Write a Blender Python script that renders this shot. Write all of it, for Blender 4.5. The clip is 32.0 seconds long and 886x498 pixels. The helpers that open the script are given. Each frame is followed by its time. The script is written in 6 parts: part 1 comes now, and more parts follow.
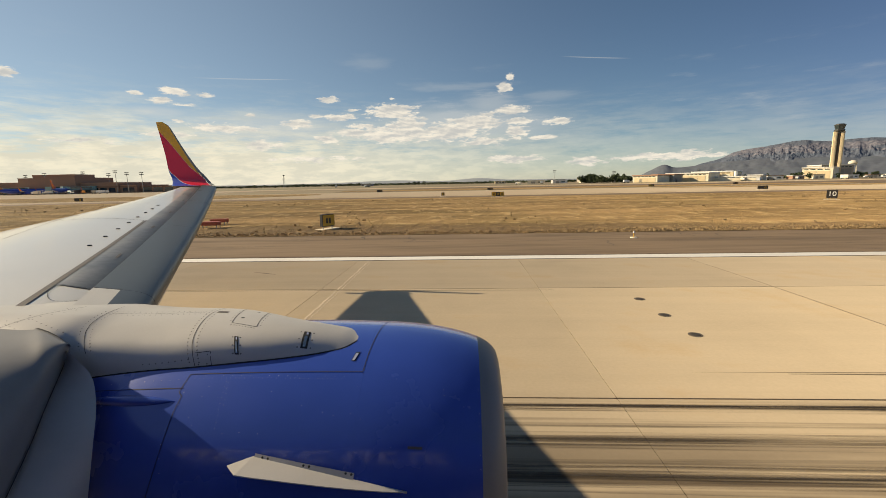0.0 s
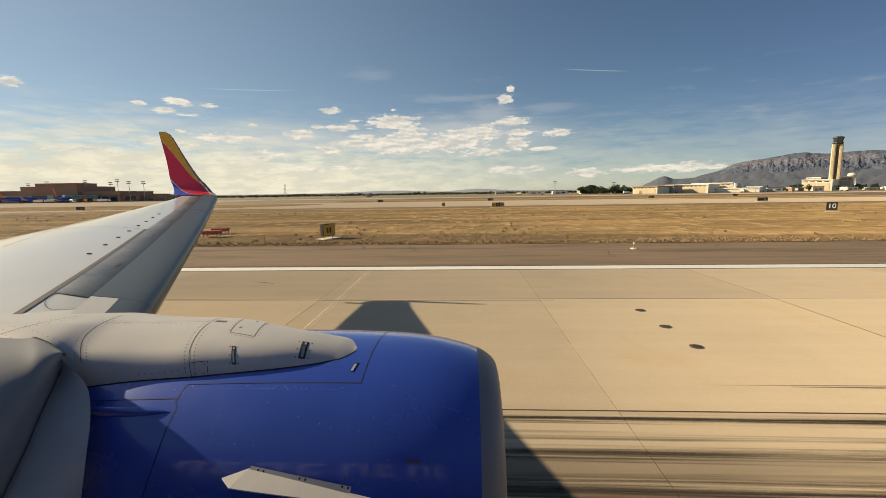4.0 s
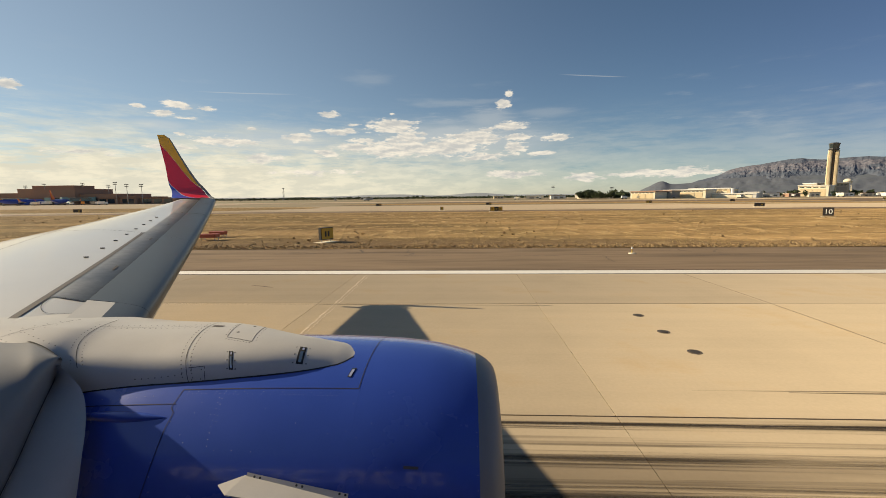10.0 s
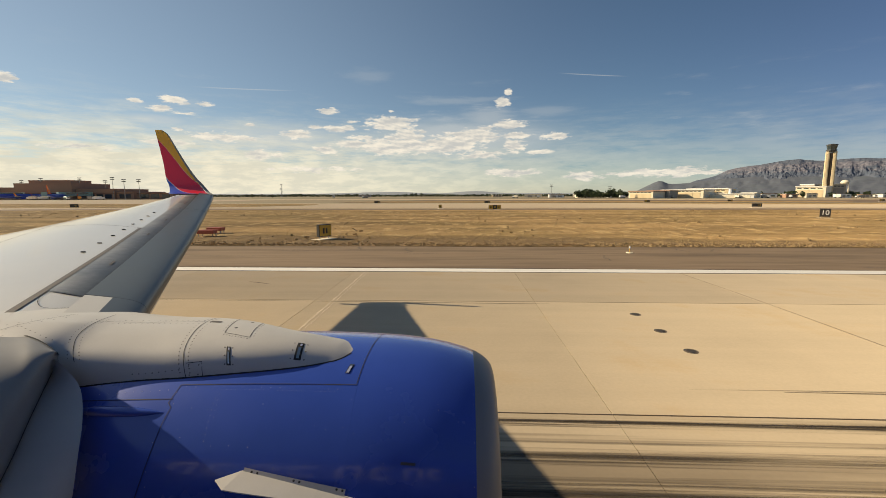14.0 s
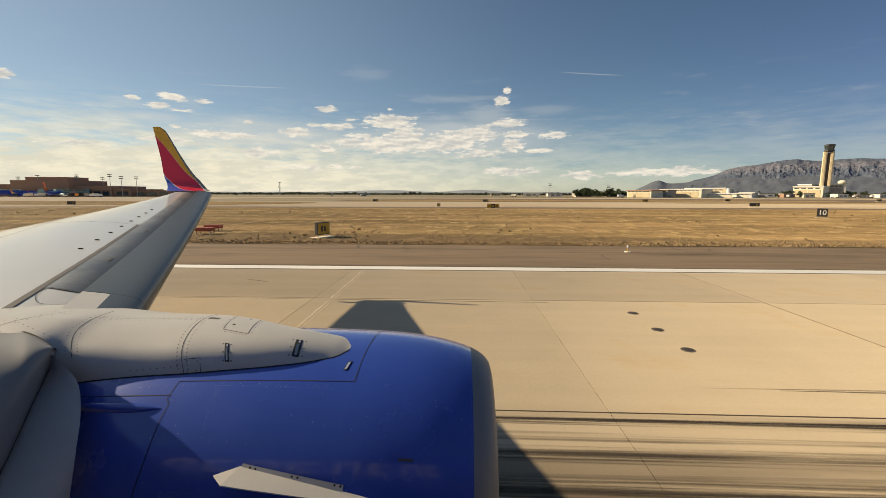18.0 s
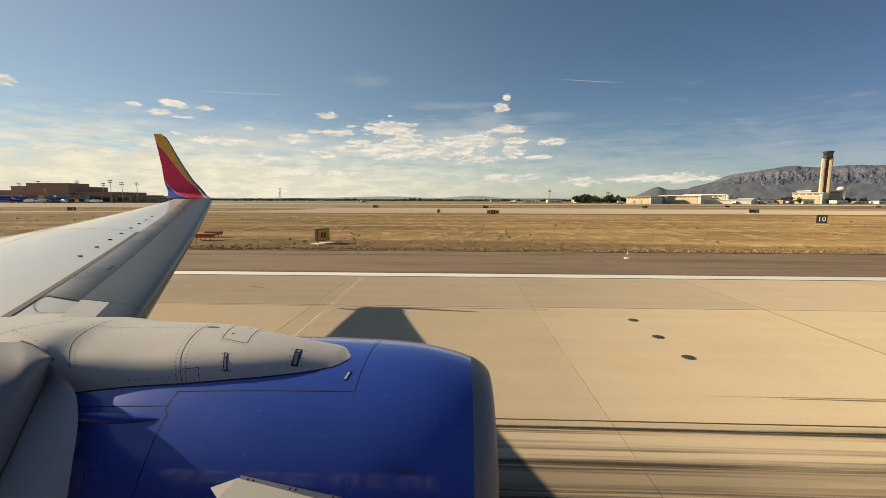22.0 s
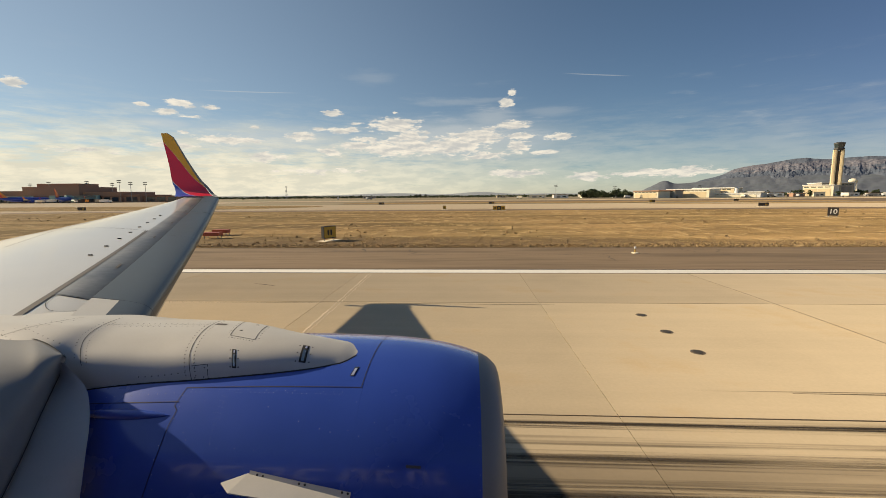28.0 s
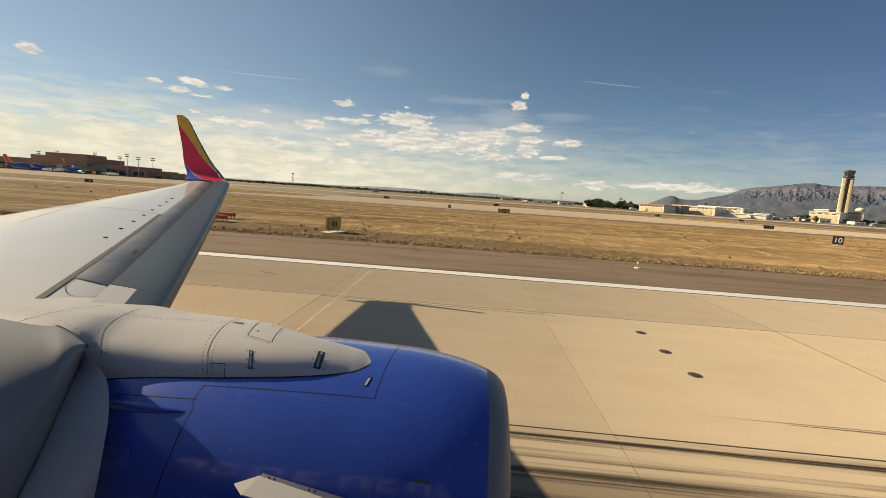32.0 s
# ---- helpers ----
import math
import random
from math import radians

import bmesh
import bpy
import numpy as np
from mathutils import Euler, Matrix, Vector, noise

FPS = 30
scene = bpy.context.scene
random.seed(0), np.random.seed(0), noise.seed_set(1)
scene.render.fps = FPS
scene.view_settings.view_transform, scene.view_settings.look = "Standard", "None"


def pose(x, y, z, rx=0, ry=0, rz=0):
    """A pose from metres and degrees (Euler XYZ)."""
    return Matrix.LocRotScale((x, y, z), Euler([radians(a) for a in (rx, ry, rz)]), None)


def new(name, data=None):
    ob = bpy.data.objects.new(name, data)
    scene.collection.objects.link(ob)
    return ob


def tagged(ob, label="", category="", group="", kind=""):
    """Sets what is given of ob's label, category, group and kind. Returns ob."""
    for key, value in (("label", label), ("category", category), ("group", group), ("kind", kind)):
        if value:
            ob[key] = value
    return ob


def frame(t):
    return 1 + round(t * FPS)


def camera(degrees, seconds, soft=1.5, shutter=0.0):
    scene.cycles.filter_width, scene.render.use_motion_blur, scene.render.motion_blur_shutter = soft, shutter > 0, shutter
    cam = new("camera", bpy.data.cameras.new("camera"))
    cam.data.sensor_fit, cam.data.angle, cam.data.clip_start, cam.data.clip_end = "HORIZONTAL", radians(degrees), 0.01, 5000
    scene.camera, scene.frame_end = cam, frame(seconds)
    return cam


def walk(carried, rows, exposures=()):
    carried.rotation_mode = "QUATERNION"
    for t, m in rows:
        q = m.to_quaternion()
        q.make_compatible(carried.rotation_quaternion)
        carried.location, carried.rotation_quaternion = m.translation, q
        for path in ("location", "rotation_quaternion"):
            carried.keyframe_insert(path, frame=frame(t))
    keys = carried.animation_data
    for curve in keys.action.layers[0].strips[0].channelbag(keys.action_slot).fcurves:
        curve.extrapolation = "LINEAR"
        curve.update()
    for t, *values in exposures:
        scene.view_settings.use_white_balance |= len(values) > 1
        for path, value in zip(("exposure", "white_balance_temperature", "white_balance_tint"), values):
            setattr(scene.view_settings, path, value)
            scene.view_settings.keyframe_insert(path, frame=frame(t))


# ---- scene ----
LENS = 93.0
cam = camera(LENS, 32.0, soft=0.85)
PATH = [
    (0.0, pose(0.008, -0.001, 3.641, 81.01, 1.10, 2.74)),
    (0.5, pose(0.010, 0.001, 3.632, 81.12, 1.08, 2.78)),
    (1.0, pose(0.015, -0.005, 3.647, 81.36, 1.03, 2.78)),
    (1.5, pose(0.009, 0.006, 3.636, 81.68, 1.00, 2.78)),
    (2.0, pose(0.006, 0.012, 3.640, 81.98, 0.97, 2.77)),
    (2.5, pose(0.015, 0.007, 3.650, 82.23, 0.93, 2.77)),
    (3.0, pose(0.007, 0.006, 3.635, 82.34, 0.91, 2.70)),
    (3.5, pose(0.012, 0.009, 3.635, 82.38, 0.90, 2.79)),
    (5.5, pose(0.008, 0.010, 3.650, 82.41, 0.60, 2.68)),
    (6.0, pose(0.005, 0.007, 3.648, 82.44, 0.58, 2.52)),
    (6.5, pose(0.006, 0.009, 3.654, 82.50, 0.49, 2.46)),
    (7.0, pose(0.011, 0.008, 3.649, 82.49, 0.45, 2.52)),
    (7.5, pose(0.009, 0.005, 3.647, 82.47, 0.43, 2.54)),
    (8.0, pose(0.007, 0.003, 3.649, 82.47, 0.51, 2.49)),
    (8.5, pose(0.011, 0.006, 3.650, 82.56, 0.58, 2.54)),
    (9.0, pose(0.015, 0.009, 3.651, 82.73, 0.64, 2.55)),
    (9.5, pose(0.011, 0.016, 3.653, 82.86, 0.63, 2.57)),
    (10.0, pose(0.008, 0.012, 3.648, 82.93, 0.59, 2.60)),
    (10.5, pose(0.012, 0.014, 3.650, 82.89, 0.54, 2.69)),
    (11.0, pose(0.014, 0.009, 3.653, 82.81, 0.48, 2.61)),
    (11.5, pose(0.010, 0.010, 3.647, 82.73, 0.43, 2.54)),
    (12.0, pose(0.011, 0.010, 3.650, 82.68, 0.36, 2.53)),
    (12.5, pose(0.009, 0.010, 3.647, 82.65, 0.30, 2.57)),
    (13.0, pose(0.011, 0.011, 3.648, 82.63, 0.23, 2.54)),
    (13.5, pose(0.006, 0.008, 3.646, 82.62, 0.17, 2.45)),
    (14.0, pose(0.004, 0.009, 3.643, 82.65, 0.11, 2.39)),
    (14.5, pose(0.013, 0.006, 3.640, 82.66, 0.10, 2.41)),
    (16.5, pose(0.008, 0.007, 3.641, 82.72, 0.00, 2.37)),
    (17.0, pose(0.001, 0.009, 3.625, 82.67, -0.01, 2.22)),
    (17.5, pose(0.006, 0.005, 3.624, 82.55, -0.04, 2.23)),
    (18.0, pose(0.004, 0.001, 3.635, 82.45, -0.12, 2.19)),
    (18.5, pose(0.007, 0.007, 3.650, 82.39, -0.19, 2.23)),
    (19.0, pose(-0.000, 0.009, 3.636, 82.45, -0.23, 2.15)),
    (19.5, pose(0.004, 0.008, 3.653, 82.61, -0.19, 2.21)),
    (20.0, pose(0.002, 0.009, 3.650, 82.86, -0.17, 2.33)),
    (20.5, pose(0.004, 0.020, 3.652, 83.10, -0.14, 2.41)),
    (21.0, pose(0.007, -0.002, 3.668, 83.26, -0.16, 2.35)),
    (21.5, pose(0.006, 0.008, 3.663, 83.32, -0.13, 2.26)),
    (22.0, pose(0.003, 0.008, 3.656, 83.28, -0.15, 2.18)),
    (22.5, pose(0.002, 0.018, 3.657, 83.22, -0.15, 2.19)),
    (23.0, pose(0.010, 0.009, 3.657, 83.18, -0.19, 2.28)),
    (23.5, pose(0.004, 0.020, 3.653, 83.18, -0.23, 2.20)),
    (24.0, pose(0.006, 0.015, 3.655, 83.19, -0.21, 2.23)),
    (24.5, pose(0.005, 0.008, 3.650, 83.18, -0.18, 2.29)),
    (25.0, pose(0.003, 0.016, 3.644, 83.17, -0.12, 2.26)),
    (25.5, pose(0.001, 0.016, 3.653, 83.15, -0.10, 2.12)),
    (27.5, pose(0.002, 0.021, 3.636, 82.82, 0.34, 2.66)),
    (28.0, pose(0.003, 0.018, 3.648, 82.79, 0.45, 2.95)),
    (28.5, pose(0.004, 0.012, 3.643, 82.75, 0.58, 3.35)),
    (29.0, pose(-0.004, 0.001, 3.660, 82.78, 0.61, 3.64)),
    (29.5, pose(-0.010, -0.006, 3.684, 82.68, 0.44, 3.80)),
    (30.0, pose(-0.038, -0.001, 3.705, 82.50, -0.15, 3.63)),
    (30.5, pose(-0.062, -0.003, 3.738, 82.43, -1.02, 3.61)),
    (31.0, pose(-0.089, -0.004, 3.774, 82.37, -1.94, 3.62)),
    (31.5, pose(-0.117, -0.012, 3.794, 82.39, -2.89, 3.65)),
    (32.0, pose(-0.139, -0.026, 3.797, 82.50, -3.83, 3.69)),
]
walk(cam, PATH, exposures=[(0.0, 0.04, 6650, 6), (32.0, 0.04, 6650, 6)])

# ---- light: low afternoon sun behind the wing, thin cloud along the horizon ----
SUN_TO = Vector((-0.874, 0.204, 0.438)).normalized()
sun_data = bpy.data.lights.new("sun", "SUN")
sun_data.energy, sun_data.angle, sun_data.color = 6.6, radians(0.53), (1.0, 0.81, 0.57)
sun_ob = new("sun", sun_data)
sun_ob.matrix_world = SUN_TO.to_track_quat("Z", "Y").to_matrix().to_4x4()


class Nodes:
    """Short ways to write a node tree."""

    def __init__(self, tree):
        self.tree = tree

    def add(self, kind):
        return self.tree.nodes.new(kind)

    def put(self, sock, value):
        if hasattr(value, "node"):
            self.tree.links.new(value, sock)
        else:
            sock.default_value = value

    def math(self, op, a, b=0.0, c=0.0, clamp=False):
        n = self.add("ShaderNodeMath")
        n.operation, n.use_clamp = op, clamp
        for i, v in enumerate((a, b, c)):
            self.put(n.inputs[i], v)
        return n.outputs[0]

    def vec(self, op, a, b=(0, 0, 0), out=0):
        n = self.add("ShaderNodeVectorMath")
        n.operation = op
        self.put(n.inputs[0], a)
        self.put(n.inputs[1], b)
        return n.outputs[out]

    def xyz(self, x, y, z=0.0):
        n = self.add("ShaderNodeCombineXYZ")
        for i, v in enumerate((x, y, z)):
            self.put(n.inputs[i], v)
        return n.outputs[0]

    def noise(self, vector, scale, detail=4.0, rough=0.55, lac=2.0):
        n = self.add("ShaderNodeTexNoise")
        self.put(n.inputs["Vector"], vector)
        n.inputs["Scale"].default_value, n.inputs["Detail"].default_value = scale, detail
        n.inputs["Roughness"].default_value, n.inputs["Lacunarity"].default_value = rough, lac
        return n.outputs["Fac"]

    def step(self, v, lo, hi, a=0.0, b=1.0):
        n = self.add("ShaderNodeMapRange")
        n.interpolation_type = "SMOOTHSTEP"
        for i, x in enumerate((v, lo, hi, a, b)):
            self.put(n.inputs[i], x)
        return n.outputs[0]

    def mix(self, f, a, b, blend="MIX"):
        n = self.add("ShaderNodeMix")
        n.data_type, n.blend_type = "RGBA", blend
        self.put(n.inputs[0], f)
        for sock, v in ((n.inputs[6], a), (n.inputs[7], b)):
            self.put(sock, (*v, 1.0) if isinstance(v, tuple) and len(v) == 3 else v)
        return n.outputs[2]


# clouds: bearing from straight out (degrees, right is +), height, half width, half height, thickness
PUFFS = [
    (-47.3, 10.8, 0.80, 0.50, 1.0), (-37.8, 10.0, 0.90, 0.30, 0.8), (-34.1, 10.5, 1.40, 0.45, 1.0), (-30.9, 10.3, 1.05, 0.31, 0.8), (-35.5, 9.5, 1.05, 0.38, 1.0),
    (-33.1, 9.1, 2.1, 0.28, 0.5), (-26.4, 8.4, 0.81, 0.26, 0.8), (-17.1, 10.5, 1.4, 0.40, 1.0), (-9.1, 10.7, 0.59, 0.26, 0.65), (6.2, 13.0, 0.62, 0.50, 1.0),
    (5.4, 11.8, 0.92, 0.72, 1.0), (6.4, 9.0, 2.3, 0.62, 1.0), (3.1, 8.7, 1.6, 0.33, 0.7), (12.2, 7.4, 1.65, 0.50, 1.0), (10.5, 5.5, 2.1, 0.36, 0.9),
    (-21.0, 7.5, 1.9, 0.62, 1.0), (-18.9, 8.5, 1.5, 0.34, 0.7), (-15.7, 8.4, 2.0, 0.48, 0.95), (-13.9, 9.3, 1.6, 0.28, 0.6), (-33.8, 7.4, 0.8, 0.24, 0.7), (-13.3, 7.3, 2.3, 0.42, 0.85),
]
BANKS = [
    (-9.5, 9.2, 3.3, 0.80, 1.0), (-7.2, 7.9, 2.0, 1.0, 0.9), (-17.6, 5.6, 1.8, 0.48, 0.85), (-10.4, 6.2, 2.6, 1.0, 1.0), (-7.0, 6.6, 3.4, 1.25, 1.0),
    (-2.1, 6.5, 4.5, 1.0, 1.0), (1.3, 7.6, 4.3, 0.85, 1.0), (7.2, 7.6, 2.4, 0.40, 0.9), (7.0, 6.3, 1.6, 1.0, 0.85), (-14.4, 6.6, 2.6, 0.62, 0.8),
    (-29.3, 6.8, 3.6, 0.50, 0.9), (-25.1, 4.9, 2.0, 0.60, 0.9), (-35.0, 6.0, 3.2, 0.36, 0.7), (-42.8, 5.0, 3.1, 0.38, 0.7), (6.9, 2.9, 3.8, 0.48, 0.9),
    (25.1, 2.6, 5.9, 0.45, 1.0), (29.7, 2.6, 1.8, 0.32, 0.8), (15.8, 2.3, 2.7, 0.60, 0.8), (2.4, 5.2, 5.2, 0.70, 0.6), (-19.1, 3.3, 8.3, 0.55, 0.5),
]
world = bpy.data.worlds.new("sky")
scene.world = world
world.use_nodes = True
k = Nodes(world.node_tree)
k.tree.nodes.clear()
sky = k.add("ShaderNodeTexSky")
sky.sky_type, sky.sun_disc, sky.sun_elevation, sky.sun_rotation = "NISHITA", False, radians(26.0), radians(-77.4)
sky.altitude, sky.air_density, sky.dust_density, sky.ozone_density = 1600.0, 1.0, 1.0, 1.9
way = k.add("ShaderNodeTexCoord").outputs["Generated"]
axes = k.add("ShaderNodeSeparateXYZ")
k.put(axes.inputs[0], way)
bearing = k.math("MULTIPLY", k.math("ARCTAN2", axes.outputs[0], axes.outputs[1]), 57.2958)
height = k.math("MULTIPLY", k.math("ARCSINE", axes.outputs[2]), 57.2958)
at = k.xyz(bearing, height)
stretched = k.xyz(k.math("MULTIPLY", bearing, 0.62), k.math("MULTIPLY", height, 2.0))
fine = k.noise(stretched, 1.15, 8.0, 0.70)
broad = k.noise(stretched, 0.22, 5.0, 0.55)
# the outlines wander: each cloud is met through a rippled grid of bearings and heights
ripple = k.xyz(k.math("MULTIPLY", k.math("SUBTRACT", k.noise(stretched, 0.55, 4.0, 0.55), 0.5), 2.6), k.math("MULTIPLY", k.math("SUBTRACT", k.noise(k.vec("ADD", stretched, (31.0, 17.0, 0.0)), 0.75, 5.0, 0.6), 0.5), 1.15))
bent = k.vec("ADD", at, ripple)
slight = k.vec("ADD", at, k.vec("MULTIPLY", ripple, (0.38, 0.38, 0.0)))
lumps = k.math("MULTIPLY", k.math("SUBTRACT", k.noise(stretched, 0.50, 6.0, 0.62), 0.5), 1.5)
cover = None
for a, e, ra, re, w in PUFFS + BANKS:
    soft = (a, e, ra, re, w) in BANKS
    off = k.vec("SUBTRACT", bent if soft else slight, (a, e, 0.0))
    off = k.vec("MULTIPLY", off, (1.0 / ra, 1.0 / re, 0.0))
    g = k.math("SUBTRACT", w + (0.16 if soft else 0.06), k.vec("LENGTH", off, out=1))
    if soft:
        g = k.math("ADD", g, lumps)
    cover = g if cover is None else k.math("MAXIMUM", cover, g)
warp = k.math("MULTIPLY", k.math("SUBTRACT", fine, 0.5), 2.7)
puff = k.step(k.math("ADD", cover, warp), -0.06, 0.46)
# veil of high thin cloud, thicker to the west and low down
low = k.step(height, 13.0, 1.5)
# nearer the sun the thin cloud glows, on either side of it
from_sun = k.math("MULTIPLY", k.math("ARCCOSINE", k.vec("DOT_PRODUCT", k.vec("NORMALIZE", k.vec("MULTIPLY", way, (1.0, 1.0, 0.0))), tuple(Vector((SUN_TO.x, SUN_TO.y, 0.0)).normalized()), out=1)), 57.2958)
west = k.step(from_sun, 111.0, 35.0)
streak = k.noise(k.xyz(k.math("MULTIPLY", bearing, 0.16), height), 1.0, 8.0, 0.66)
veil = k.math("MULTIPLY", k.math("MULTIPLY", low, k.math("ADD", k.math("MULTIPLY", west, 0.95), 0.22)), k.step(k.math("ADD", streak, k.math("MULTIPLY", k.math("SUBTRACT", 9.0, height), 0.030)), 0.36, 0.70))
wisp = k.math("MULTIPLY", k.step(k.noise(k.xyz(k.math("MULTIPLY", bearing, 0.18), height), 0.55, 6.0, 0.6), 0.56, 0.80), k.math("MULTIPLY", k.step(height, 17.0, 8.0), 0.30))
# two vapour trails
for a, e, half, slope in ((-26.6, 12.36, 6.2, 0.053), (16.4, 14.34, 4.4, -0.129)):
    off = k.math("SUBTRACT", bearing, a)
    line = k.math("ABSOLUTE", k.math("SUBTRACT", k.math("SUBTRACT", height, e), k.math("MULTIPLY", off, slope)))
    trail = k.math("MULTIPLY", k.step(line, 0.09, 0.01), k.math("MULTIPLY", k.step(k.math("ABSOLUTE", off), half, half * 0.3), 0.30))
    wisp = k.math("MAXIMUM", wisp, trail)
VEILS = [(-12.0, 14.9, 3.2, 1.1, 0.12), (-1.0, 12.1, 8.0, 0.6, 0.18), (3.5, 9.9, 4.8, 1.9, 0.34), (0.0, 7.6, 14.0, 3.0, 0.50), (-24.0, 7.0, 12.0, 2.2, 0.40), (-36.0, 8.2, 3.4, 0.6, 0.40), (11.0, 10.5, 4.5, 0.8, 0.18)]
for a, e, ra, re, w in VEILS:
    d = k.vec("LENGTH", k.vec("MULTIPLY", k.vec("SUBTRACT", at, (a, e, 0.0)), (1 / ra, 1 / re, 0.0)), out=1)
    wisp = k.math("MAXIMUM", wisp, k.math("MULTIPLY", k.step(k.math("ADD", d, k.math("MULTIPLY", k.math("SUBTRACT", streak, 0.5), 2.2)), 1.15, 0.1), w))
haze = k.math("MULTIPLY", k.math("MULTIPLY", k.step(from_sun, 107.0, 17.0), k.step(height, 75.0, 8.0)), 0.30)
relief = k.math("SUBTRACT", k.noise(stretched, 0.62, 6.0, 0.62), k.noise(k.vec("ADD", stretched, (0.22, -0.55, 0.0)), 0.62, 6.0, 0.62))
shade = k.step(k.math("ADD", k.math("ADD", k.math("MULTIPLY", relief, 1.5), k.math("MULTIPLY", k.math("SUBTRACT", broad, 0.5), 0.8)), k.math("MULTIPLY", cover, -0.18)), -0.42, 0.22)
lit = k.mix(shade, (7.2, 7.0, 6.8), (11.9, 10.7, 9.2))
mottle = k.step(k.noise(k.xyz(k.math("MULTIPLY", bearing, 0.30), k.math("ADD", height, 7.0)), 0.9, 8.0, 0.62), 0.40, 0.62)
deep = k.step(axes.outputs[0], 0.30, 0.80)
clear = k.mix(1.0, sky.outputs[0], k.mix(deep, (0.935, 0.985, 1.01), (0.75, 0.76, 0.89)), "MULTIPLY")
skyc = k.mix(haze, clear, (6.4, 7.2, 7.1))
skyc = k.mix(veil, skyc, k.mix(mottle, (9.2, 8.65, 7.15), (11.2, 10.2, 8.1)))
skyc = k.mix(wisp, skyc, (8.5, 8.3, 7.9))
skyc = k.mix(k.math("MULTIPLY", puff, 0.92), skyc, lit)
back = k.add("ShaderNodeBackground")
k.put(back.inputs["Color"], skyc)
back.inputs["Strength"].default_value = 0.079
k.tree.links.new(back.outputs[0], k.add("ShaderNodeOutputWorld").inputs[0])


# ---- materials ----
def surface(name, rgb, rough=0.5, metal=0.0, grain=(40.0, 0.06), patch=(1.5, 0.12), bump=0.0, tint=None, rnd=0.0, coat=0.0, spec=0.5, stretch=(1, 1, 1)):
    """Colour with a fine grain and broad patches at real size; rnd varies it from piece to piece."""
    m = bpy.data.materials.new(name)
    m.use_nodes = True
    k = Nodes(m.node_tree)
    b = m.node_tree.nodes["Principled BSDF"]
    p = k.vec("MULTIPLY", k.add("ShaderNodeNewGeometry").outputs["Position"], stretch)
    n1, n2 = k.noise(p, grain[0], 3.0), k.noise(p, patch[0], 5.0, 0.6)
    v = k.math("ADD", k.math("MULTIPLY", k.math("SUBTRACT", n1, 0.5), 2 * grain[1]), k.math("MULTIPLY", k.math("SUBTRACT", n2, 0.5), 2 * patch[1]))
    if rnd:
        r = k.add("ShaderNodeObjectInfo").outputs["Random"]
        v = k.math("ADD", v, k.math("MULTIPLY", k.math("SUBTRACT", r, 0.5), 2 * rnd))
    base = k.mix(k.step(n2, 0.40, 0.70), rgb, tint) if tint else k.mix(0.0, rgb, rgb)
    k.put(b.inputs["Base Color"], k.mix(1.0, base, k.xyz(*(k.math("ADD", 1.0, v),) * 3), "MULTIPLY"))
    k.put(b.inputs["Roughness"], k.math("ADD", rough, k.math("MULTIPLY", k.math("SUBTRACT", n2, 0.5), 0.15), clamp=True))
    b.inputs["Metallic"].default_value, b.inputs["Coat Weight"].default_value, b.inputs["Specular IOR Level"].default_value = metal, coat, spec
    b.inputs["Coat Roughness"].default_value = 0.08
    if bump:
        q = k.add("ShaderNodeBump")
        q.inputs["Strength"].default_value, q.inputs["Distance"].default_value = 1.0, bump
        k.put(q.inputs["Height"], k.math("ADD", n1, n2))
        k.put(b.inputs["Normal"], q.outputs[0])
    return m


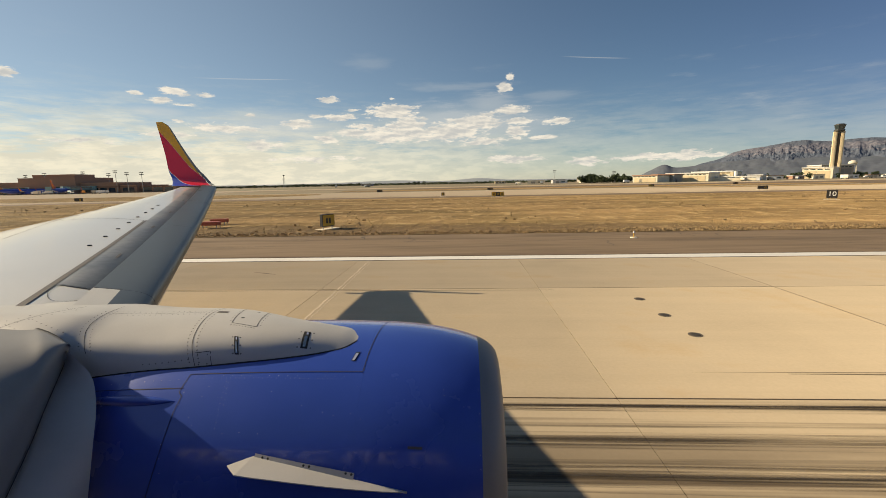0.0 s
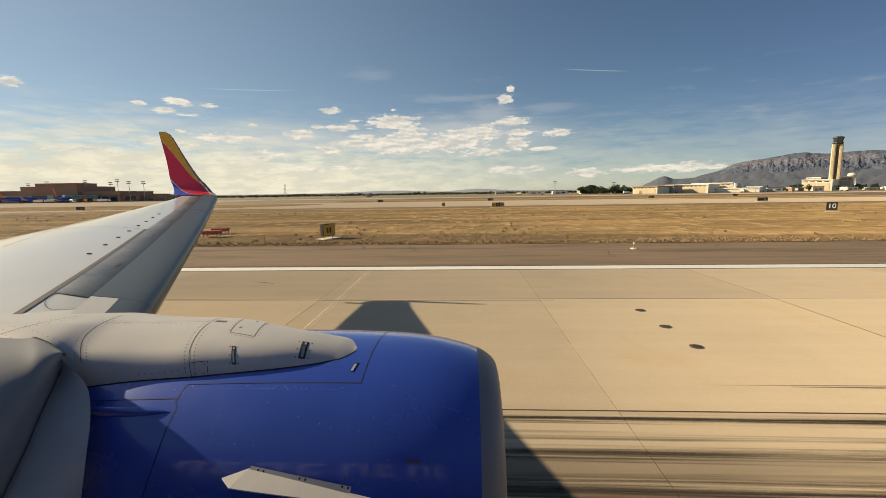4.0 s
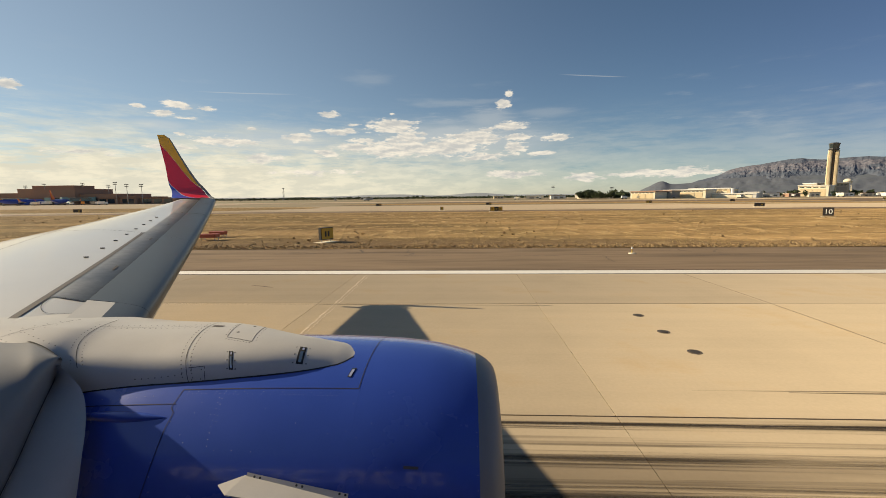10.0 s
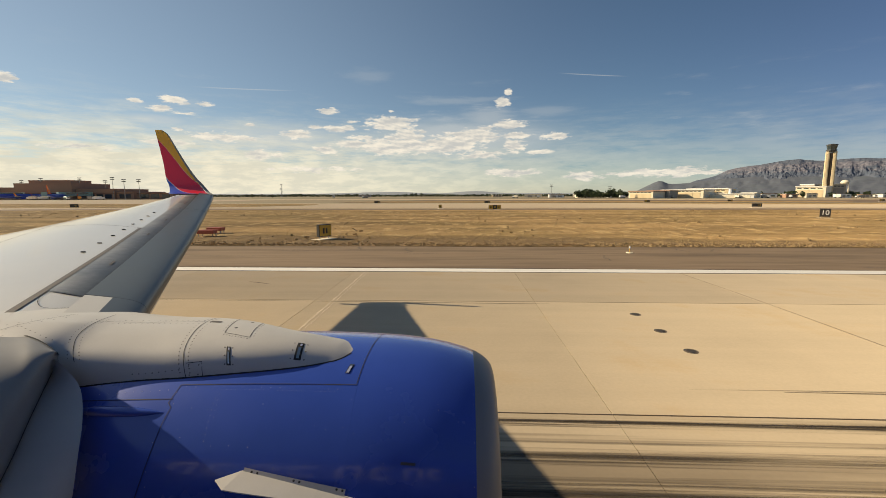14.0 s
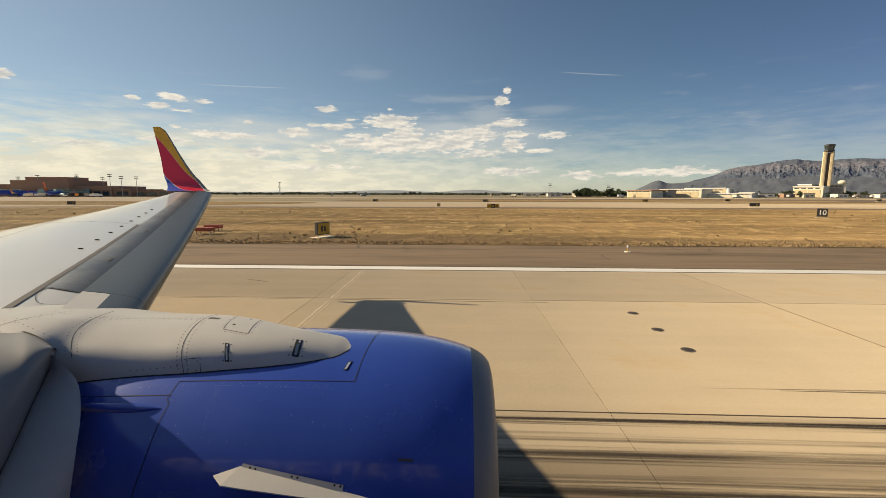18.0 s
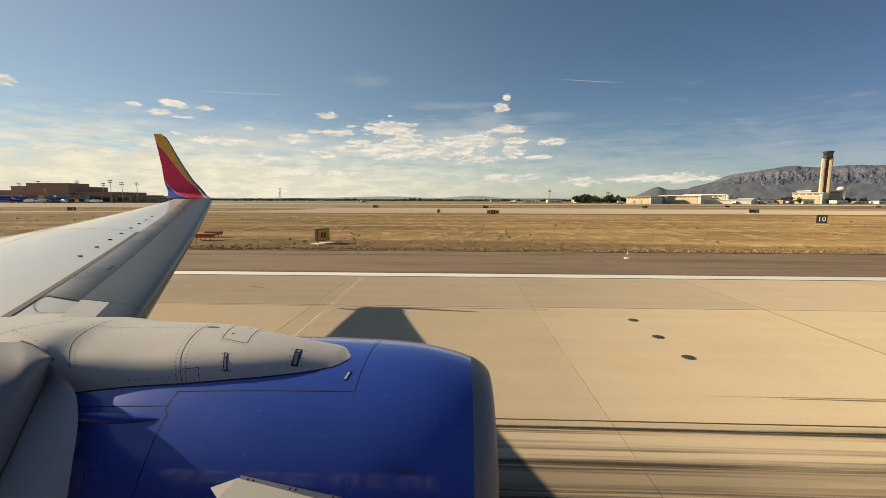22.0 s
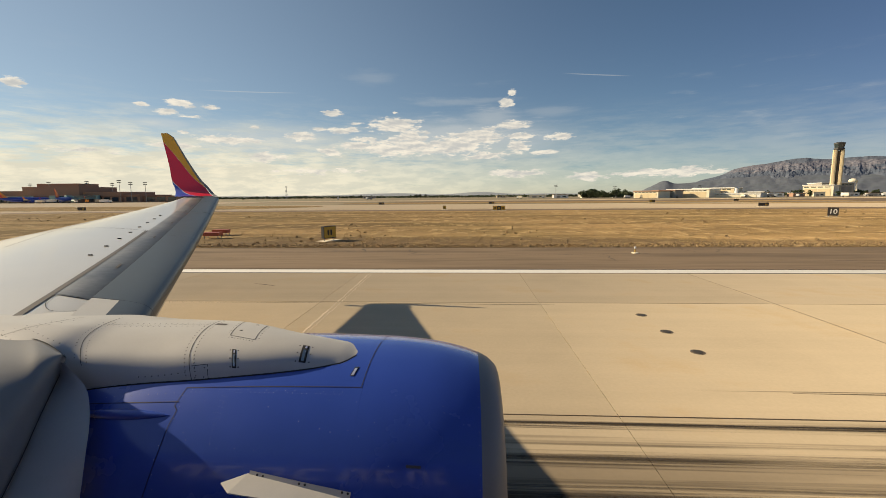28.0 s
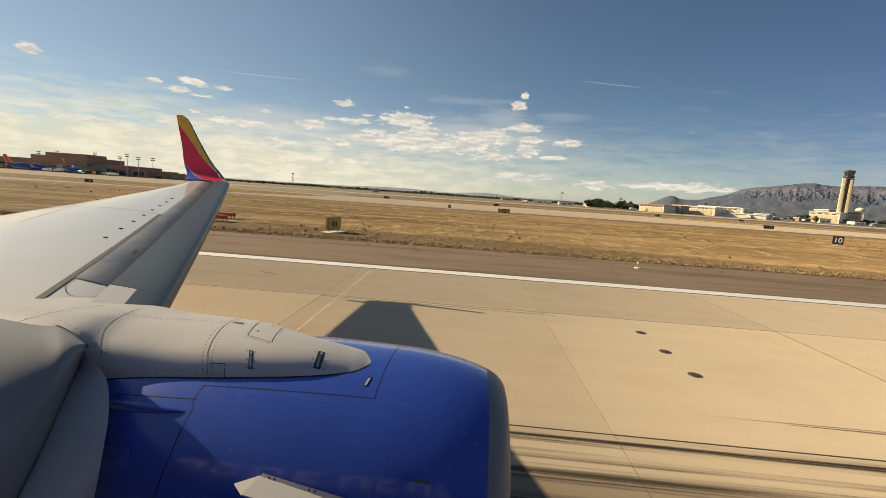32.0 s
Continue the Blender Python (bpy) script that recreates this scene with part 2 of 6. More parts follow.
def concrete(name, rgb, streaks):
    """Runway concrete: mottled, brushed along the runway, with rubber laid down where wheels run."""
    m = bpy.data.materials.new(name)
    m.use_nodes = True
    k = Nodes(m.node_tree)
    b = m.node_tree.nodes["Principled BSDF"]
    p = k.add("ShaderNodeNewGeometry").outputs["Position"]
    along = k.vec("MULTIPLY", p, (0.03, 1.0, 1.0))
    n1, n2, n3 = k.noise(p, 14.0, 4.0), k.noise(p, 0.35, 6.0, 0.62), k.noise(along, 1.1, 6.0, 0.6)
    v = k.math("ADD", k.math("MULTIPLY", k.math("SUBTRACT", n1, 0.5), 0.16), k.math("ADD", k.math("MULTIPLY", k.math("SUBTRACT", n2, 0.5), 0.30), k.math("MULTIPLY", k.math("SUBTRACT", n3, 0.5), 0.24)))
    r = k.add("ShaderNodeObjectInfo").outputs["Random"]
    v = k.math("ADD", v, k.math("MULTIPLY", k.math("SUBTRACT", r, 0.5), 0.12))
    col = k.mix(1.0, rgb, k.xyz(*(k.math("ADD", 1.0, v),) * 3), "MULTIPLY")
    col = k.mix(k.step(n2, 0.52, 0.72), col, k.mix(1.0, col, (0.93, 0.88, 0.80), "MULTIPLY"))
    if streaks:
        s = k.add("ShaderNodeSeparateXYZ")
        k.put(s.inputs[0], p)
        across = k.math("ADD", s.outputs[1], k.math("MULTIPLY", s.outputs[0], 0.002))
        tracks = k.noise(k.xyz(k.math("MULTIPLY", s.outputs[0], 0.012), across), 2.6, 3.0, 0.75)
        smear = k.noise(k.xyz(k.math("MULTIPLY", s.outputs[0], 0.05), across), 0.9, 4.0, 0.6)
        lane = k.math("MULTIPLY", k.step(across, 7.4, 4.6), k.step(across, -9.0, -7.5))
        rubber = k.math("MULTIPLY", lane, k.math("MAXIMUM", k.math("MULTIPLY", k.step(tracks, 0.50, 0.60), 0.80), k.math("MULTIPLY", k.step(smear, 0.38, 0.58), 0.60)))
        col = k.mix(rubber, col, (0.085, 0.060, 0.040))
    k.put(b.inputs["Base Color"], col)
    b.inputs["Roughness"].default_value, b.inputs["Specular IOR Level"].default_value, b.inputs["Diffuse Roughness"].default_value = 0.9, 0.12, 0.45
    q = k.add("ShaderNodeBump")
    q.inputs["Strength"].default_value, q.inputs["Distance"].default_value = 1.0, 0.002
    k.put(q.inputs["Height"], n1)
    k.put(b.inputs["Normal"], q.outputs[0])
    return m


def turf(name):
    """Dry olive-brown grass: trampled streaks, bare patches and hummocks that catch the low sun."""
    m = bpy.data.materials.new(name)
    m.use_nodes = True
    k = Nodes(m.node_tree)
    b = m.node_tree.nodes["Principled BSDF"]
    p = k.add("ShaderNodeNewGeometry").outputs["Position"]
    long_way = k.vec("MULTIPLY", p, (0.16, 1.0, 1.0))
    n1, n2, n3 = k.noise(k.vec("MULTIPLY", p, (1.6, 0.7, 1.0)), 0.8, 6.0, 0.72), k.noise(k.vec("MULTIPLY", p, (1.6, 1.0, 1.0)), 0.30, 6.0, 0.68), k.noise(long_way, 0.16, 5.0, 0.6)
    n4 = k.noise(p, 0.035, 4.0, 0.55)
    col = k.mix(k.step(n3, 0.38, 0.64), (0.275, 0.182, 0.080), (0.52, 0.340, 0.150))
    col = k.mix(k.math("MULTIPLY", k.step(n4, 0.44, 0.62), 0.30), col, (0.30, 0.225, 0.092))
    col = k.mix(k.math("MULTIPLY", k.step(n2, 0.52, 0.64), 0.85), col, (0.66, 0.46, 0.215))
    col = k.mix(k.math("MULTIPLY", k.step(n1, 0.50, 0.34), 0.34), col, (0.105, 0.082, 0.040))
    # the verge beside the shoulder is bare, trampled earth
    s = k.add("ShaderNodeSeparateXYZ")
    k.put(s.inputs[0], p)
    inward = k.math("ADD", s.outputs[1], k.math("ADD", k.math("MULTIPLY", k.math("SUBTRACT", n3, 0.5), 14.0), k.math("MULTIPLY", k.math("SUBTRACT", n1, 0.5), 7.0)))
    col = k.mix(k.math("MULTIPLY", k.step(inward, 38.0, 31.5), 0.62), col, (0.215, 0.146, 0.082))
    k.put(b.inputs["Base Color"], col)
    b.inputs["Roughness"].default_value, b.inputs["Specular IOR Level"].default_value, b.inputs["Diffuse Roughness"].default_value = 0.95, 0.1, 0.4
    q = k.add("ShaderNodeBump")
    q.inputs["Strength"].default_value, q.inputs["Distance"].default_value = 1.0, 0.50
    k.put(q.inputs["Height"], k.math("ADD", n2, k.math("MULTIPLY", n1, 0.35)))
    k.put(b.inputs["Normal"], q.outputs[0])
    return m


def edge_metal(name):
    """Wing edge metal, scuffed, dark towards the slat and paler towards the skin joint."""
    m = bpy.data.materials.new(name)
    m.use_nodes = True
    k = Nodes(m.node_tree)
    b = m.node_tree.nodes["Principled BSDF"]
    p = k.add("ShaderNodeNewGeometry").outputs["Position"]
    s = k.add("ShaderNodeSeparateXYZ")
    k.put(s.inputs[0], p)
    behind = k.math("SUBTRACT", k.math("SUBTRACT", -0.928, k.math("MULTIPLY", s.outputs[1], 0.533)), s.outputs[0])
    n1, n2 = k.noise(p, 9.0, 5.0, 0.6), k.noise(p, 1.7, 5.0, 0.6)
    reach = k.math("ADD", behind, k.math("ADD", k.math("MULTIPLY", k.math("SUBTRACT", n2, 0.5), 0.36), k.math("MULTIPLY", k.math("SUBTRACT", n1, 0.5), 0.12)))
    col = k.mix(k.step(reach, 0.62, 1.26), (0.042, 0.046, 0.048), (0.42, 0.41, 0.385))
    col = k.mix(1.0, col, k.xyz(*(k.math("ADD", 0.82, k.math("MULTIPLY", n1, 0.36)),) * 3), "MULTIPLY")
    k.put(b.inputs["Base Color"], col)
    b.inputs["Metallic"].default_value = 0.40
    k.put(b.inputs["Roughness"], k.math("ADD", 0.34, k.math("MULTIPLY", n2, 0.2)))
    return m


def rubber_film(name, thick):
    """Tyre rubber rubbed thinly into the concrete: streaks along the runway with the slab showing between."""
    m = bpy.data.materials.new(name)
    m.use_nodes = True
    k = Nodes(m.node_tree)
    b = m.node_tree.nodes["Principled BSDF"]
    p = k.add("ShaderNodeNewGeometry").outputs["Position"]
    lines = k.noise(k.vec("MULTIPLY", p, (0.012, 1.0, 0.0)), 11.0, 4.0, 0.65)
    worn = k.noise(k.vec("MULTIPLY", p, (0.10, 0.8, 0.0)), 0.9, 5.0, 0.6)
    b.inputs["Base Color"].default_value = (0.075, 0.060, 0.046, 1.0)
    k.put(b.inputs["Alpha"], k.math("MULTIPLY", k.math("MULTIPLY", k.step(lines, 0.34, 0.66), k.step(worn, 0.28, 0.60)), thick))
    b.inputs["Roughness"].default_value, b.inputs["Specular IOR Level"].default_value = 0.85, 0.2
    return m


CONCRETE = concrete("runway_concrete", (0.588, 0.478, 0.324), True)
CONCRETE_EDGE = concrete("edge_concrete", (0.500, 0.408, 0.284), False)
APRON = concrete("apron_concrete", (0.60, 0.475, 0.32), False)
REPAIR = surface("pale_patch", (0.60, 0.49, 0.35), 0.9, grain=(14, 0.3), patch=(1.2, 0.5))
SEAL = surface("joint_seal", (0.19, 0.15, 0.105), 0.9)
ASPHALT = surface("shoulder_asphalt", (0.270, 0.198, 0.130), 0.9, grain=(1.6, 0.24), patch=(0.45, 0.36), bump=0.02, tint=(0.140, 0.104, 0.072), stretch=(0.14, 1, 1), spec=0.15)
GRASS = turf("dry_grass")
WEED = surface("dry_weed", (0.37, 0.262, 0.135), 0.9, grain=(2.0, 0.3), patch=(0.3, 0.3))
BLADES = surface("dry_blades", (0.50, 0.37, 0.18), 0.9, grain=(0.6, 0.2), patch=(0.1, 0.25), tint=(0.40, 0.31, 0.14))
EARTH = surface("far_field", (0.27, 0.21, 0.12), 0.95, grain=(0.05, 0.15), patch=(0.006, 0.30), tint=(0.20, 0.18, 0.10))
WHITE_MARK = surface("runway_white", (0.80, 0.77, 0.70), 0.7, grain=(20, 0.10), patch=(1.2, 0.12), stretch=(0.3, 1, 1))
YELLOW_MARK = surface("taxi_yellow", (0.52, 0.32, 0.06), 0.7, grain=(20, 0.12), patch=(0.8, 0.15))
BLACK_MARK = surface("mark_border", (0.05, 0.043, 0.036), 0.8, grain=(8, 0.2), patch=(0.8, 0.3))
RUBBER = surface("rubber_skid", (0.125, 0.095, 0.068), 0.85, grain=(12, 0.25), patch=(0.9, 0.4), stretch=(0.2, 1, 1))
FILM = rubber_film("rubber_film", 0.46)
FILM_DARK = rubber_film("rubber_film_dark", 1.0)

WING_GREY = surface("wing_paint", (0.635, 0.60, 0.515), 0.40, grain=(60, 0.02), patch=(1.2, 0.08), spec=0.4, coat=0.6)
WING_DULL = edge_metal("leading_edge_metal")
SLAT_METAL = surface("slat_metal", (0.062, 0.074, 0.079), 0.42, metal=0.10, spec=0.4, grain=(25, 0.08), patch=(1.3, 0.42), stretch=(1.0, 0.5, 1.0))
LIP_METAL = surface("inlet_lip_metal", (0.215, 0.215, 0.208), 0.48, metal=0.18, grain=(80, 0.03), patch=(2.0, 0.06))
FAIR_GREY = surface("fairing_paint", (0.54, 0.516, 0.463), 0.40, grain=(70, 0.04), patch=(2.2, 0.13), coat=0.05, spec=0.3)
BLUE = surface("cowl_blue", (0.035, 0.080, 0.400), 0.26, grain=(120, 0.03), patch=(1.3, 0.16), coat=0.75)
LINE = surface("panel_gap", (0.02, 0.02, 0.02), 0.8)
STRIP = surface("sealant_strip", (0.10, 0.085, 0.07), 0.6)
STEEL = surface("latch_steel", (0.55, 0.54, 0.50), 0.25, metal=1.0)
RIVET_L = surface("rivet_metal", (0.42, 0.46, 0.62), 0.45, metal=0.2)
RIVET_D = surface("rivet_dark", (0.10, 0.09, 0.08), 0.6)
FLAP_GREY = surface("flap_grey", (0.215, 0.208, 0.195), 0.45, grain=(60, 0.03), patch=(2.5, 0.18))
HANG_GREY = surface("hanging_flap_grey", (0.45, 0.43, 0.395), 0.5, grain=(60, 0.03), patch=(2.5, 0.12))
WHITEP = surface("white_paint", (0.78, 0.77, 0.74), 0.35, patch=(0.5, 0.05), coat=0.3)
RED = surface("winglet_red", (0.74, 0.012, 0.045), 0.3, coat=0.4)
GOLD = surface("winglet_gold", (0.78, 0.40, 0.015), 0.3, coat=0.4)
WBLUE = surface("winglet_blue", (0.045, 0.09, 0.50), 0.3, coat=0.4)


# ---- mesh helpers ----
def mesh_of(bm, name, smooth=True):
    me = bpy.data.meshes.new(name)
    bmesh.ops.recalc_face_normals(bm, faces=bm.faces)
    bm.to_mesh(me)
    bm.free()
    for f in me.polygons:
        f.use_smooth = smooth
    if smooth:
        me.set_sharp_from_angle(angle=radians(38))
    return me


def part(name, bm, material, parent, label="", smooth=False):
    """One mesh object under a thing or a part."""
    ob = new(name, mesh_of(bm, name, smooth) if isinstance(bm, bmesh.types.BMesh) else bm)
    if not ob.data.materials:
        ob.data.materials.append(material)
    ob.parent = parent
    return tagged(ob, label)


def thing(name, label, category, group="", kind="", at=(0, 0, 0), turn=0.0):
    """An empty that carries the parts of one thing."""
    ob = new(name)
    ob.matrix_basis = pose(*at, 0, 0, turn)
    return tagged(ob, label, category, group, kind)


def whole(name, bm, material, label, category, group="", kind="", smooth=False, at=(0, 0, 0), turn=0.0):
    """A thing of one mesh."""
    ob = new(name, mesh_of(bm, name, smooth) if isinstance(bm, bmesh.types.BMesh) else bm)
    if not ob.data.materials:
        ob.data.materials.append(material)
    ob.matrix_basis = pose(*at, 0, 0, turn)
    return tagged(ob, label, category, group, kind)


def box(bm, lo, hi, bevel=0.0):
    vs = [bm.verts.new((x, y, z)) for x in (lo[0], hi[0]) for y in (lo[1], hi[1]) for z in (lo[2], hi[2])]
    fs = [bm.faces.new([vs[i] for i in q]) for q in ((0, 1, 3, 2), (4, 6, 7, 5), (0, 4, 5, 1), (2, 3, 7, 6), (0, 2, 6, 4), (1, 5, 7, 3))]
    if bevel:
        bmesh.ops.bevel(bm, geom=list({e for f in fs for e in f.edges}), offset=bevel, segments=2, affect="EDGES", profile=0.6)
    return bm


def boxed(lo, hi, bevel=0.0):
    return box(bmesh.new(), lo, hi, bevel)


def grid(rows, closed=False, caps=False, bm=None):
    """Skin over rows of points; closed joins each row's end to its start."""
    bm = bm or bmesh.new()
    vs = [[bm.verts.new(p) for p in r] for r in rows]
    n = len(rows[0])
    for a, b in zip(vs, vs[1:]):
        for i in range(n if closed else n - 1):
            j = (i + 1) % n
            bm.faces.new((a[i], a[j], b[j], b[i]))
    if caps:
        bm.faces.new(vs[0])
        bm.faces.new(vs[-1])
    return bm


def prism(points, z0, z1, bm=None):
    """A flat outline given height."""
    bm = bm or bmesh.new()
    lo, hi = [bm.verts.new((x, y, z0)) for x, y in points], [bm.verts.new((x, y, z1)) for x, y in points]
    bm.faces.new(lo)
    bm.faces.new(hi)
    for i in range(len(lo)):
        j = (i + 1) % len(lo)
        bm.faces.new((lo[i], lo[j], hi[j], hi[i]))
    return bm


def tube(bm, a, b, r0, r1=None, n=8):
    a, b = Vector(a), Vector(b)
    q = (b - a).to_track_quat("Z", "Y")
    r1 = r0 if r1 is None else r1
    rows = [[p + q @ Vector((r * math.cos(t), r * math.sin(t), 0)) for t in (2 * math.pi * i / n for i in range(n))] for p, r in ((a, r0), (b, r1))]
    return grid(rows, True, True, bm)


def curve_through(points, per=8, closed=True):
    """A smooth outline through a few points."""
    out, n = [], len(points)
    for i in range(n if closed else n - 1):
        p = [Vector(points[j % n] if closed else points[min(max(j, 0), n - 1)]) for j in (i - 1, i, i + 1, i + 2)]
        for s in (j / per for j in range(per)):
            out.append(tuple(0.5 * (2 * p[1] + (p[2] - p[0]) * s + (2 * p[0] - 5 * p[1] + 4 * p[2] - p[3]) * s * s + (3 * p[1] - p[0] - 3 * p[2] + p[3]) * s ** 3)))
    if not closed:
        out.append(tuple(points[-1]))
    return out


def ease(x, xs, ys):
    """Smooth values through a few stations, for lofts."""
    x = min(max(x, xs[0]), xs[-1])
    i = max(j for j in range(len(xs) - 1) if xs[j] <= x)
    h = xs[i + 1] - xs[i]
    s = (x - xs[i]) / h

    def slope(j):
        return 0.0 if len(xs) < 3 else (ys[min(j + 1, len(xs) - 1)] - ys[max(j - 1, 0)]) / (xs[min(j + 1, len(xs) - 1)] - xs[max(j - 1, 0)])
    m0, m1 = slope(i) * h, slope(i + 1) * h
    return ys[i] + m0 * s + (-3 * ys[i] - 2 * m0 + 3 * ys[i + 1] - m1) * s * s + (2 * ys[i] + m0 - 2 * ys[i + 1] + m1) * s ** 3


def ribbon(f, uv, width, lift, bm=None):
    """A thin line laid on the surface f(u, v) along the points uv."""
    bm = bm or bmesh.new()
    pts = []
    for u, v in uv:
        p = Vector(f(u, v))
        du, dv = Vector(f(u + 1e-3, v)) - p, Vector(f(u, v + 1e-3)) - p
        n = du.cross(dv).normalized()
        pts.append((p, n))
    rows = []
    for i, (p, n) in enumerate(pts):
        t = (pts[min(i + 1, len(pts) - 1)][0] - pts[max(i - 1, 0)][0]).normalized()
        s = n.cross(t) * width / 2
        up = n * lift * (1 if n.dot(Vector((0, 0, 3.65)) - p) > 0 else -1)
        rows.append((p - s + up, p + s + up))
    return grid(rows, bm=bm)


def dots(f, uv, r, lift, bm=None, n=6):
    """Small raised rivet heads on the surface f(u, v)."""
    bm = bm or bmesh.new()
    for u, v in uv:
        p = Vector(f(u, v))
        nn = (Vector(f(u + 1e-3, v)) - p).cross(Vector(f(u, v + 1e-3)) - p).normalized()
        if nn.dot(Vector((0, 0, 3.65)) - p) < 0:
            nn = -nn
        q = nn.to_track_quat("Z", "Y")
        top = bm.verts.new(p + nn * lift)
        ring = [bm.verts.new(p + q @ Vector((r * math.cos(6.2832 * i / n), r * math.sin(6.2832 * i / n), 0))) for i in range(n)]
        for i in range(n):
            bm.faces.new((top, ring[i], ring[(i + 1) % n]))
    return bm


# ---- ground, runway, shoulder, infield ----
bm = bmesh.new()
bmesh.ops.create_grid(bm, x_segments=40, y_segments=40, size=4700)
for v in bm.verts:
    v.co.z = -0.06
whole("ground", bm, EARTH, "dry brown open field reaching to the horizon", "ground", kind="structure")
whole("apron", prism([(-1500, 20.8), (1500, 20.8), (1500, 182), (-140, 182), (-150, 352), (-1500, 352)], -0.05, -0.016), APRON,
      "pale concrete taxiways and apron beyond the runway", "pavement", kind="structure")
whole("taxiway_asphalt", prism([(-60, 196), (1500, 190), (1500, 285), (-20, 300)], -0.05, -0.01), ASPHALT, "dark asphalt taxiway strip far across the field", "road", kind="structure")
whole("far_taxiway", prism([(-260, 305), (1500, 300), (1500, 345), (-280, 350)], -0.05, -0.012), APRON, "pale far taxiway in front of the hangars", "pavement", kind="structure")


def island(name, border, turf, label):
    """An infield: asphalt shoulder with a yellow edge line, and dry grass on it."""
    whole("shoulder_" + name, prism(curve_through(border), -0.03, 0.0), ASPHALT, "cracked dark asphalt shoulder round the infield", "pavement", kind="structure")
    whole("infield_" + name, prism(curve_through(turf), -0.02, 0.03), GRASS, label, "grass", kind="structure")


LENS_BORDER = [(-128, 34), (-112, 27.5), (-92, 22.4), (-60, 20.95), (-20, 20.85), (20, 20.85), (60, 20.95), (92, 22.4), (112, 27.5), (128, 34), (136, 46), (138, 62), (134, 84), (122, 104), (100, 112), (40, 113), (-40, 113), (-100, 112), (-124, 102), (-138, 78), (-137, 50)]
LENS_TURF = [(-108, 36), (-88, 31.2), (-50, 29.7), (0, 29.6), (50, 29.7), (88, 31.2), (110, 37), (124, 50), (127, 66), (120, 88), (98, 100), (40, 102), (-40, 102), (-96, 100), (-120, 88), (-128, 64), (-124, 48)]
island("middle", LENS_BORDER, LENS_TURF, "long infield of dry yellow grass beside the runway")
EAST_TURF = [(200, 96), (204, 62), (224, 42), (270, 33), (400, 32), (900, 32), (900, 100), (400, 102), (240, 102)]
island("east", [(192, 100), (195, 56), (216, 33), (266, 23.5), (400, 22.6), (930, 22.8), (930, 110), (400, 112), (222, 112)], EAST_TURF, "long strip of dry grass beside the runway")
WEST_TURF = [(-201, 92), (-204, 70), (-222, 46), (-270, 34), (-360, 32), (-600, 32), (-1150, 32), (-1150, 102), (-600, 102), (-260, 104), (-214, 102)]
island("west", [(-193, 94), (-196, 66), (-214, 38), (-266, 25), (-360, 22.8), (-600, 22.6), (-1180, 23), (-1180, 110), (-600, 110), (-260, 112), (-204, 108)], WEST_TURF, "dry grass infield in front of the terminal")
for name, pts in (("north", [(-420, 128), (-120, 122), (-60, 140), (-70, 170), (-200, 176), (-500, 170)]), ("far", [(-40, 203), (60, 196), (180, 205), (160, 230), (20, 240), (-60, 226)]), ("edge", [(130, 160), (700, 155), (1300, 160), (1300, 180), (700, 180), (150, 178)])):
    whole("infield_" + name, prism(curve_through(pts), -0.02, 0.02), GRASS, "flat strip of dry grass between taxiways", "grass", kind="structure")

runway = thing("runway", "pale concrete runway of large jointed slabs with rubber marks", "runway", kind="structure")
part("subbase", boxed((-1500, -24, -0.25), (1500, 20.72, -0.06)), SEAL, runway)
ROWS = [(-23.9, -15.7), (-15.64, -8.24), (-8.2, -0.78), (-0.74, 6.70), (6.74, 14.16), (14.20, 20.7)]
SLAB = 7.6
for y0, y1 in ROWS:
    me = mesh_of(boxed((0.006, y0, -0.10), (SLAB - 0.006, y1, 0.0)), "slab", False)
    me.materials.append(CONCRETE_EDGE if y1 > 20 or y0 < -23 else CONCRETE)
    for i in range(-9, 13):
        ob = part("slab", me, None, runway)
        ob.location = (i * SLAB + 2.55, 0, 0.0012 * math.sin(i * 2.3 + y0))
    far = bmesh.new()
    for i in list(range(-150, -9)) + list(range(13, 150)):
        box(far, (i * SLAB + 2.559, y0, -0.10), (i * SLAB + 2.541 + SLAB, y1, 0.0))
    tagged(part("slab_run", far, CONCRETE_EDGE if y1 > 20 or y0 < -23 else CONCRETE, runway), kind="stuff")


def marking(name, pieces, label, border=0.0, paint=None):
    """Paint laid on the pavement, with a dark border where it has one."""
    t = thing(name, label, "marking", kind="structure")
    if border:
        bm = bmesh.new()
        for x0, y0, x1, y1 in pieces:
            box(bm, (x0 - border, y0 - border, 0.0), (x1 + border, y1 + border, 0.005))
        part("border", bm, BLACK_MARK, t)
    bm = bmesh.new()
    for x0, y0, x1, y1 in pieces:
        box(bm, (x0, y0, 0.0), (x1, y1, 0.009))
    part("paint", bm, paint or WHITE_MARK, t)
    return t


marking("edge_line", [(-1450, 19.76, 1450, 20.60)], "long white runway edge line", 0.09)
marking("edge_line", [(-1450, -23.9, 1450, -23.0)], "long white runway edge line on the far side", 0.09)
marking("touchdown_bars", [(-36.0, 13.2, -13.6, 15.05), (-36.0, 10.0, -13.6, 11.85), (-36.0, 6.9, -13.6, 8.7)], "white touchdown zone bars with black borders", 0.18)
marking("touchdown_bars", [(-180.0, 13.2, -157.0, 15.05), (-180.0, 10.0, -157.0, 11.85)], "pair of white touchdown zone bars", 0.18)
marking("touchdown_bars", [(140.0, 10.0, 163.0, 12.4)], "single white touchdown zone bar", 0.18)
marking("aiming_point", [(-380.0, 9.0, -335.0, 18.2)], "broad white aiming point block", 0.25)


